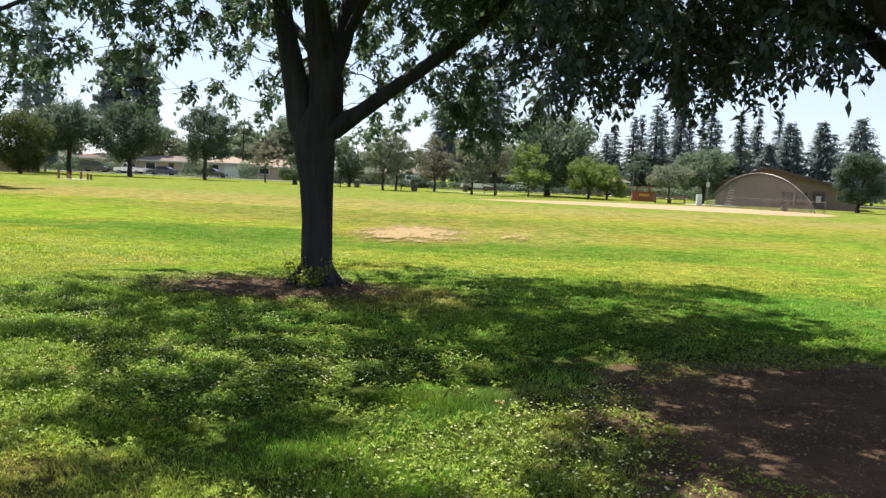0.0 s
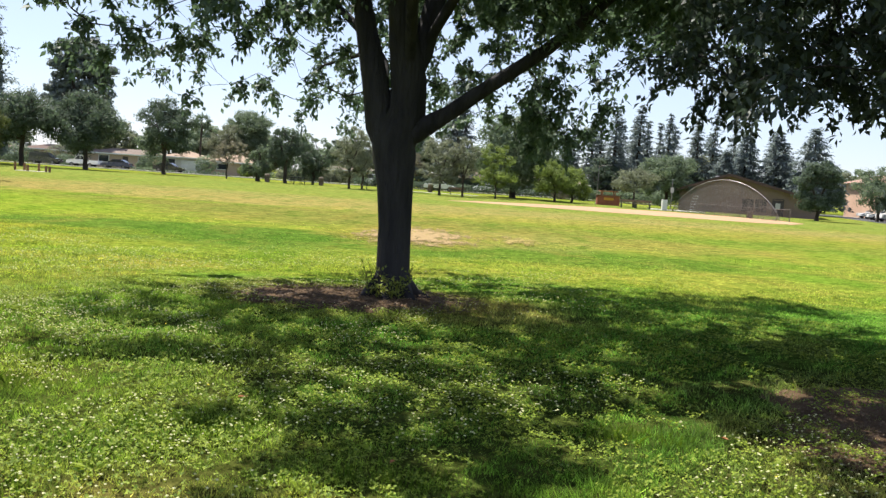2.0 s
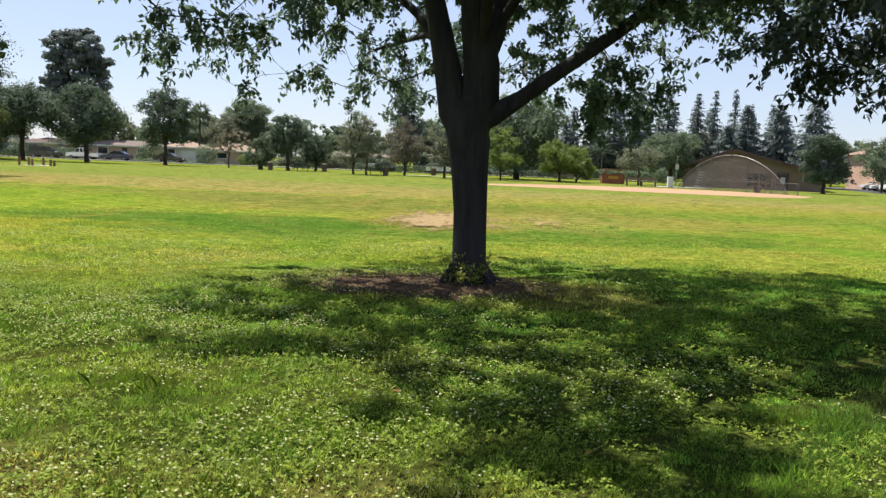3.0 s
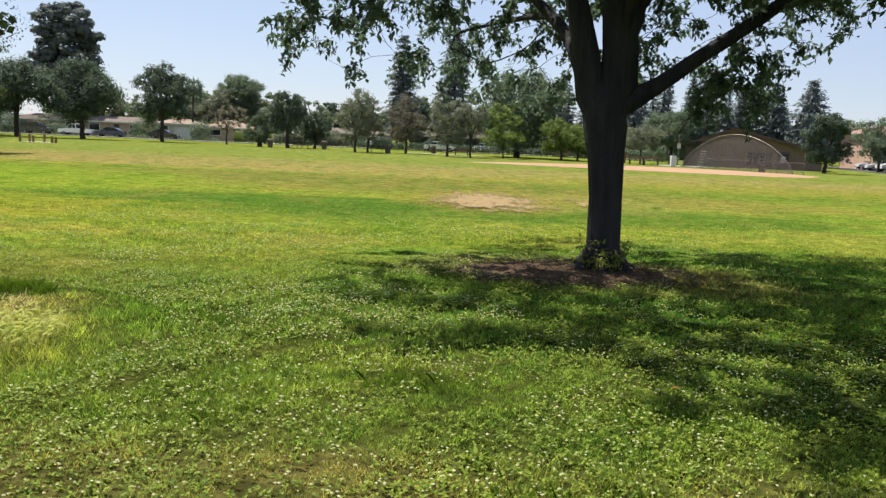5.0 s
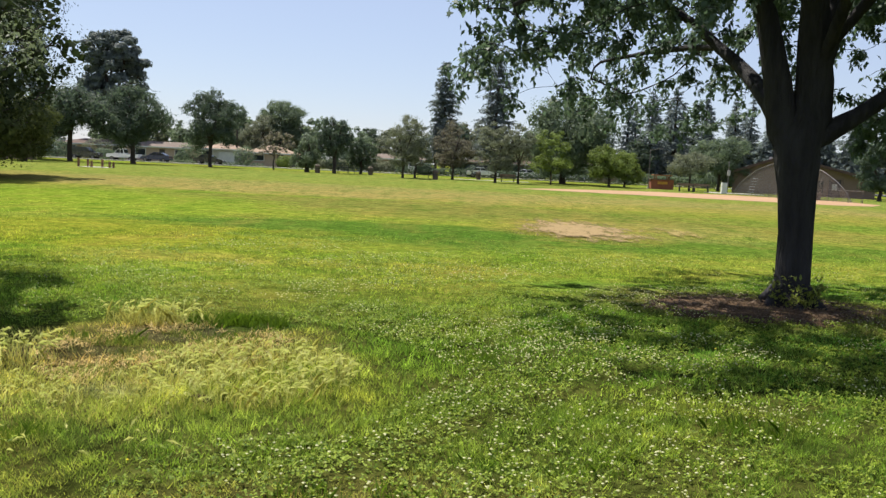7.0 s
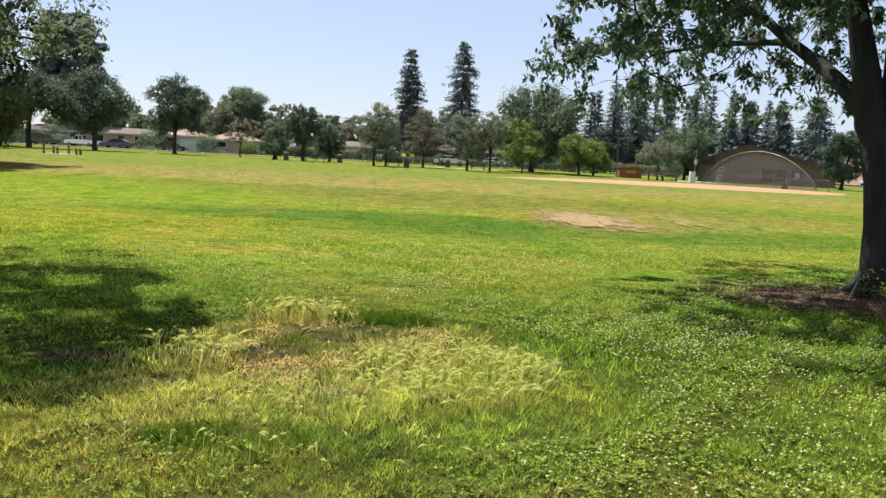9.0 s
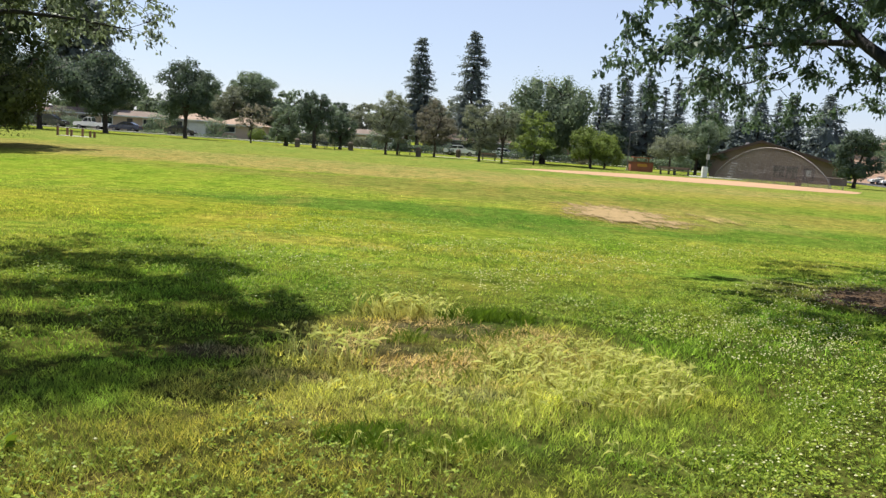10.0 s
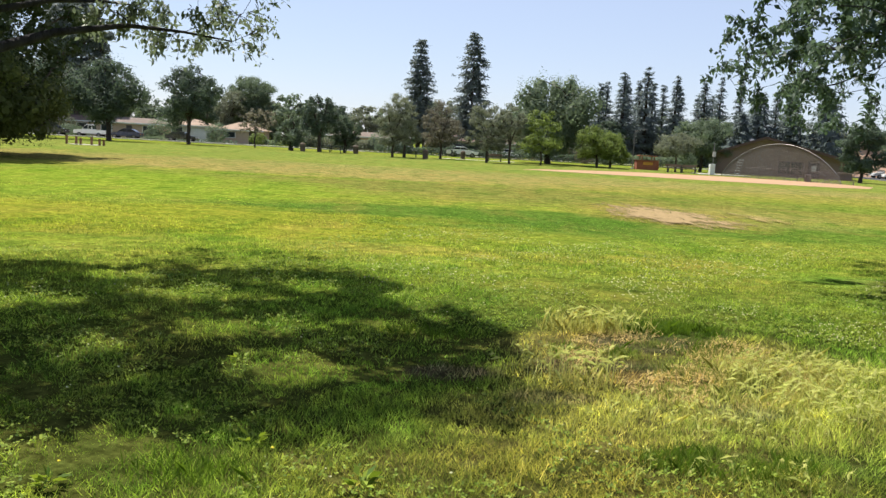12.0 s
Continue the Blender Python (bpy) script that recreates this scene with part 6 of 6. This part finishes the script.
tuft_grass("tall_grass", 4300, -8.45, 6.7, 0.8, 1.0, 0.05, 0.14, 0.0045, PALE_GRASS, "pale ripening tall grass beside the dry patch")
tuft_grass("tall_grass", 2200, -9.5, 5.9, 1.2, 0.5, 0.03, 0.09, 0.0045, PALE_GRASS, "pale ripening grass below the dry patch")
tuft_grass("tall_grass", 900, -9.7, 8.45, 0.55, 0.2, 0.08, 0.2, 0.005, PALE_GRASS, "pale ripening grass behind the dry patch")
tuft_grass("tall_grass", 420, -10.35, 6.7, 0.5, 0.3, 0.05, 0.16, 0.005, PALE_GRASS, "pale tall grass at the shadow's edge")
tuft_grass("grass_tuft", 2600, -9.65, 5.2, 0.5, 0.22, 0.03, 0.08, 0.0045, TUFT, "lush dark green grass tuft in the lawn")
tuft_grass("grass_tuft", 3600, -9.0, 8.55, 0.48, 0.25, 0.05, 0.12, 0.005, TUFT, "lush dark green grass tuft behind the dry patch")
for x, y, rx, ry, n in ((-9.0, 7.0, 0.6, 0.2, 1100), (-9.75, 7.55, 0.3, 0.14, 420), (-8.85, 7.6, 0.28, 0.12, 360), (-9.45, 6.55, 0.35, 0.14, 480), (-9.3, 7.95, 0.22, 0.1, 240)):
    tuft_grass("grass_tuft", n, x, y, rx, ry, 0.03, 0.09, 0.005, SPROUT, "yellow-green grass tuft in the dry patch")
tuft_grass("grass_tuft", 320, -8.57, 5.95, 0.14, 0.1, 0.06, 0.12, 0.008, TUFT, "small dark green weed in the pale grass")
for x, y, rx, ry, n in ((-1.7, 11.0, 0.8, 0.4, 900), (-1.2, 11.6, 0.6, 0.4, 600), (-3.1, 11.9, 0.7, 0.35, 500), (-3.4, 10.9, 0.5, 0.25, 260), (-2.3, 10.55, 0.6, 0.2, 400)):
    tuft_grass("grass_tuft", n, x, y, rx, ry, 0.025, 0.07, 0.006, DRY_TUFT, "thin yellowing grass on the bare soil")
for k, (x, y) in enumerate(((-9.9, 7.6), (-8.9, 7.8), (-6.4, 5.1), (-5.0, 6.0), (-7.3, 4.5), (-3.4, 5.4), (-12.4, 4.8), (-14.0, 5.6), (-1.9, 4.7), (-6.9, 7.6), (-4.2, 4.2), (-11.4, 8.0), (-0.6, 5.8))):
    tuft_grass("grass_tuft", 420, x, y, 0.38 + 0.06 * (k % 3), 0.18 + 0.03 * (k % 2), 0.05, 0.1, 0.006, TUFT, "darker green grass tuft in the lawn")


def clover_leaves(n, x, y, size):
    a0 = rng.uniform(0, 2 * np.pi, n)
    h = np.clip(rng.uniform(0.01, 0.05, n) + 0.018 * wave(x, y, 3.2, 2.0), 0.006, 0.09)
    out = []
    for k in range(3):
        a = a0 + k * 2.0944
        d = np.stack([np.cos(a), np.sin(a), rng.uniform(-0.5, 0.8, n)], 1) * (size * rng.uniform(0.7, 1.3, n))[:, None]
        s = np.stack([-np.sin(a), np.cos(a), rng.uniform(-0.5, 0.5, n)], 1) * size * 0.45
        c = np.stack([x, y, h + dip(y)], 1)
        out.append(np.stack([c, c + d * 0.6 + s, c + d, c + d * 0.6 - s], 1))
    return np.concatenate(out)


def patchy(n, x0, x1, y0, y1, level, seed):
    x, y = rng.uniform(x0, x1, n), rng.uniform(y0, y1, n)
    keep = wave(x, y, 0.55, seed) + 0.5 * wave(x, y, 1.9, seed + 2) > level
    for cx, cy, rx, ry in BARE:
        keep &= np.hypot((x - cx) / rx, (y - cy) / ry) > 1.02
    keep &= np.hypot((x + 9.0) / 2.0, (y - 6.9) / 1.9) > 1
    return x[keep], y[keep]


x, y = patchy(62000, -17, 5, 3.3, 12, -0.1, 3.0)
x1, y1 = patchy(34000, -8.5, 3, 3.6, 10, -0.25, 1.0)
x, y = np.r_[x, x1], np.r_[y, y1]
tagged(part("clover", poly_mesh("clover", clover_leaves(len(x), x, y, 0.018), 4), CLOVER), "low patches of white clover leaves in the lawn", "clover", kind="stuff")


x, y = patchy(13000, -13, 3, 11.5, 20, -0.05, 2.0)
tagged(part("clover", poly_mesh("clover", clover_leaves(len(x), x, y, 0.027), 4), CLOVER), "clover patches in the middle of the lawn", "clover", kind="stuff")


def flower_heads(x, y, size, lo, hi):
    """Small eight-sided heads among the leaves."""
    n = len(x)
    c = np.stack([x, y, rng.uniform(lo, hi, n) + dip(y)], 1)
    r = (size * rng.uniform(0.55, 1.25, n))[:, None]
    o = np.eye(3)
    tri = []
    for sx in (1, -1):
        for sy in (1, -1):
            for sz in (1, -1):
                tri.append(np.stack([c + r * o[0] * sx, c + r * o[1] * sy, c + r * o[2] * sz * 0.6], 1))
    return np.concatenate(tri)


x, y = patchy(5200, -9.5, 1.0, 3.3, 7.5, -0.15, 3.4)
x1, y1 = patchy(700, -17, -9.5, 3.3, 13, 0.25, 3.4)
x2, y2 = patchy(6500, -9.0, -2.0, 6.0, 13, 0.1, 5.2)
# a close carpet beside the park tree's shade
n = 1500
u, a = np.sqrt(rng.uniform(0, 1, n)), rng.uniform(0, 2 * np.pi, n)
x3, y3 = -5.5 + 1.5 * u * np.cos(a), 8.3 + 1.0 * u * np.sin(a)
k = wave(x3, y3, 2.2, 1.3) > -0.1
x3, y3 = x3[k], y3[k]
x4, y4 = patchy(3600, -12.0, 0.5, 10.0, 18.0, 0.0, 2.2)
for px, py, size in ((np.r_[x, x1], np.r_[y, y1], 0.0095), (np.r_[x2, x3], np.r_[y2, y3], 0.0085), (x4, y4, 0.0105)):
    tagged(part("clover_flowers", poly_mesh("clover_flowers", flower_heads(px, py, size, 0.035, 0.065), 3), PETAL), "scattered small white clover blossoms", "flowers", kind="stuff")
x, y = patchy(80, -17, 5, 3.3, 9, -0.2, 1.4)
tagged(part("dandelions", poly_mesh("dandelions", flower_heads(x, y, 0.010, 0.04, 0.07), 3), YELLOWF), "few yellow blossoms in the lawn", "flowers", kind="stuff")


def barley(n, cx, cy, rx, ry, tall, big=1.0):
    """Nodding wild barley heads on pale stalks, with bristles."""
    u, a = np.sqrt(rng.uniform(0, 1, n)), rng.uniform(0, 2 * np.pi, n)
    x, y = cx + rx * u * np.cos(a), cy + ry * u * np.sin(a)
    out = []
    lean = rng.normal(0.4, 1.3, n)
    d = np.stack([np.cos(lean), np.sin(lean), np.zeros(n)], 1)
    h = tall * rng.uniform(0.6, 1.15, n)
    base = np.stack([x, y, np.zeros(n)], 1)
    neck = base + d * (h * rng.uniform(0.1, 0.6, n))[:, None] + np.stack([np.zeros(n), np.zeros(n), h], 1)
    L = big * rng.uniform(0.03, 0.095, n)[:, None]
    tip = neck + d * L * 0.9 + np.array([0, 0, 0.1]) * L * rng.uniform(-4, 5, (n, 1))
    mid = (neck + tip) / 2 + np.array([0, 0, 0.008])
    side = np.cross(d, [0, 0, 1.0]) * 0.0085 * big * rng.uniform(0.6, 1.4, (n, 1))
    up = np.array([0, 0, 0.0075 * big])
    out.append(np.stack([neck, mid + side, tip, mid - side], 1))
    out.append(np.stack([neck, mid + up, tip, mid - up], 1))
    s = side * 0.16
    out.append(np.stack([base - s, base + s, neck + s, neck - s], 1))
    for k in range(10):
        f = neck + (tip - neck) * rng.uniform(0.0, 0.9, (n, 1))
        e = f + (tip - neck) * 0.6 + rng.normal(0, 0.016, (n, 3))
        out.append(np.stack([f - s, f + s, e + s * 0.3, e - s * 0.3], 1))
    return np.concatenate(out)


heads = np.concatenate([barley(400, -8.4, 6.6, 0.75, 0.85, 0.12, 1.2), barley(120, -9.4, 5.9, 1.0, 0.45, 0.09, 0.9), barley(60, -10.3, 6.75, 0.45, 0.3, 0.19, 1.45), barley(64, -9.75, 8.4, 0.5, 0.16, 0.17, 1.45), barley(26, -9.1, 4.9, 1.6, 0.25, 0.1, 1.0)])
tagged(part("wild_barley", poly_mesh("wild_barley", heads, 4), FOXTAIL), "pale nodding wild barley heads round the dry patch", "wild barley", kind="stuff")

# straw and litter on the dry patch
n = 6500
u, a = np.sqrt(rng.uniform(0, 1, n)), rng.uniform(0, 2 * np.pi, n)
x, y = -9.2 + 1.0 * u * np.cos(a), 7.3 + 1.15 * u * np.sin(a)
d = rng.normal(0, 1, (n, 3)) * np.array([1, 1, 0.35])
d = d / np.linalg.norm(d, axis=1, keepdims=True) * rng.uniform(0.03, 0.1, n)[:, None]
keep = wave(x, y, 2.2, 9.0) + 0.5 * wave(x, y, 5.0, 4.0) > 0.0
x, y, d, n = x[keep], y[keep], d[keep], int(keep.sum())
c = np.stack([x, y, rng.uniform(0.004, 0.035, n)], 1)
s = np.cross(d, [0, 0, 1.0])
s = s / (np.linalg.norm(s, axis=1, keepdims=True) + 1e-9) * 0.003
tagged(part("dry_straw", poly_mesh("dry_straw", np.stack([c - s, c + s, c + d + s * 0.4, c + d - s * 0.4], 1), 4), STRAW), "flattened dry straw on the worn spot", "straw", kind="stuff")
mound("earth_clod", (-8.55, 6.0, 0.07, 0.05, 0.5, 0.1), 0.035, SOIL, "small dark clod of earth in the grass", "soil", 43)


# bark chips and litter under the trees
def chips(n, cx, cy, rx, ry, size, words):
    u, a = np.sqrt(rng.uniform(0, 1, n)), rng.uniform(0, 2 * np.pi, n)
    x, y = cx + rx * u * np.cos(a), cy + ry * u * np.sin(a)
    t = rng.uniform(0, 2 * np.pi, n)
    d = np.stack([np.cos(t), np.sin(t), rng.uniform(-0.3, 0.3, n)], 1) * (size * rng.uniform(0.4, 1.5, n))[:, None]
    s = np.stack([-np.sin(t), np.cos(t), rng.uniform(-0.3, 0.3, n)], 1) * (size * rng.uniform(0.12, 0.4, n))[:, None]
    k = np.hypot((x - cx) / rx, (y - cy) / ry)
    c = np.stack([x, y, 0.035 * (1 - k**3) + rng.uniform(0.008, 0.03, n)], 1)
    lift = np.array([0, 0, 0.008])
    quads = [np.stack([c - d - s, c + d - s, c + d + s, c - d + s], 1), np.stack([c - d - s - lift, c + d - s - lift, c + d - s, c - d - s], 1)]
    tagged(part("bark_chips", poly_mesh("bark_chips", np.concatenate(quads), 4), CHIP), words, "bark chips", kind="stuff")


chips(2600, -3.0, 11.2, 1.6, 1.15, 0.015, "loose bark chips and dry litter round the trunk")
chips(4200, 3.0, 5.8, 2.4, 2.25, 0.008, "loose bark chips and dry litter under the dense tree")


def sprouts():
    """Leafy shoots at the foot of the park tree."""
    r2 = np.random.default_rng(17)
    sp = thing("basal_shoots", pose(-2.72, 11.2, 0), "leafy shoots sprouting at the tree's foot", "shoots")
    stems, pos = [], []
    for k in range(26):
        a, o = r2.uniform(0, 2 * math.pi), r2.uniform(0.03, 0.24)
        h = r2.uniform(0.15, 0.5)
        b = np.array([o * math.cos(a), o * 0.6 * math.sin(a), 0.0])
        e = b + np.array([0.13 * math.cos(a), 0.1 * math.sin(a), h])
        stems.append((np.array([b, (b + e) / 2 + np.array([0.01, 0, 0.02]), e]), np.array([0.006, 0.004, 0.002])))
        m = 16
        u = r2.uniform(0.25, 1.0, m)[:, None]
        pos.append(b + (e - b) * u + r2.normal(0, 0.03, (m, 3)))
    part("stems", tubes_mesh("stems", stems, 4), BARK, sp)
    part("foliage", poly_mesh("foliage", leaf_quads(r2, np.concatenate(pos), 0.06, 0.035, 0.1), 4), SPROUT, sp)


sprouts()


def fallen_leaf(x, y, turn):
    """A small curled orange leaf lying on the grass."""
    rows = [(-0.026, 0.0, 0.004), (-0.009, 0.015, 0.014), (0.014, 0.012, 0.016), (0.032, 0.0, 0.008), (0.014, -0.012, 0.012), (-0.009, -0.015, 0.01)]
    bm = bmesh.new()
    rim = [bm.verts.new(p) for p in rows]
    mid = bm.verts.new((0.003, 0.0, 0.001))
    for k in range(6):
        bm.faces.new((mid, rim[k], rim[(k + 1) % 6]))
    stem = rods(((0.032, 0.0, 0.008), (0.055, 0.007, 0.013), 0.0015), sides=5)
    leaf = thing("fallen_leaf", pose(x, y, 0.035, 0, 0, turn), "small orange-red fallen leaf on the grass", "leaf", "fallen leaves")
    part("blade", bm, FALLEN, leaf)
    part("stem", stem, FALLEN, leaf)


for x, y, turn in ((-3.23, 5.97, 20), (-0.01, 5.8, 140), (-2.1, 4.9, 250)):
    fallen_leaf(x, y, turn)

# broad-leaved weeds in the lawn
def weed(x, y, s, seed):
    r2 = np.random.default_rng(seed)
    w = thing("weed", pose(x, y, 0), "low broad-leaved weed in the lawn", "weed", "lawn weeds")
    n = 26
    a = r2.uniform(0, 2 * np.pi, n)
    c = np.stack([0.03 * np.cos(a), 0.03 * np.sin(a), r2.uniform(0.0, 0.05, n)], 1)
    o = np.stack([np.cos(a), np.sin(a), r2.uniform(0.1, 0.7, n)], 1) * 2.5
    part("leaves", poly_mesh("leaves", leaf_quads(r2, c, 0.07 * s, 0.026 * s, 0.0, o, 0.4), 4), CLOVER, w)


for k, (x, y, s) in enumerate(((-4.6, 4.6, 1.0), (-3.6, 4.5, 0.9), (-11.6, 4.7, 1.2), (-13.0, 4.6, 1.1), (-12.2, 5.2, 1.0), (-14.4, 4.9, 1.2), (-7.6, 4.2, 0.9), (-5.9, 5.3, 0.8), (-6.8, 9.3, 1.1), (-6.2, 8.7, 1.1), (-5.7, 9.2, 1.0), (-14.9, 5.5, 1.0), (-12.6, 6.8, 0.9), (-15.2, 7.4, 0.9))):
    weed(x, y, s, 700 + k)
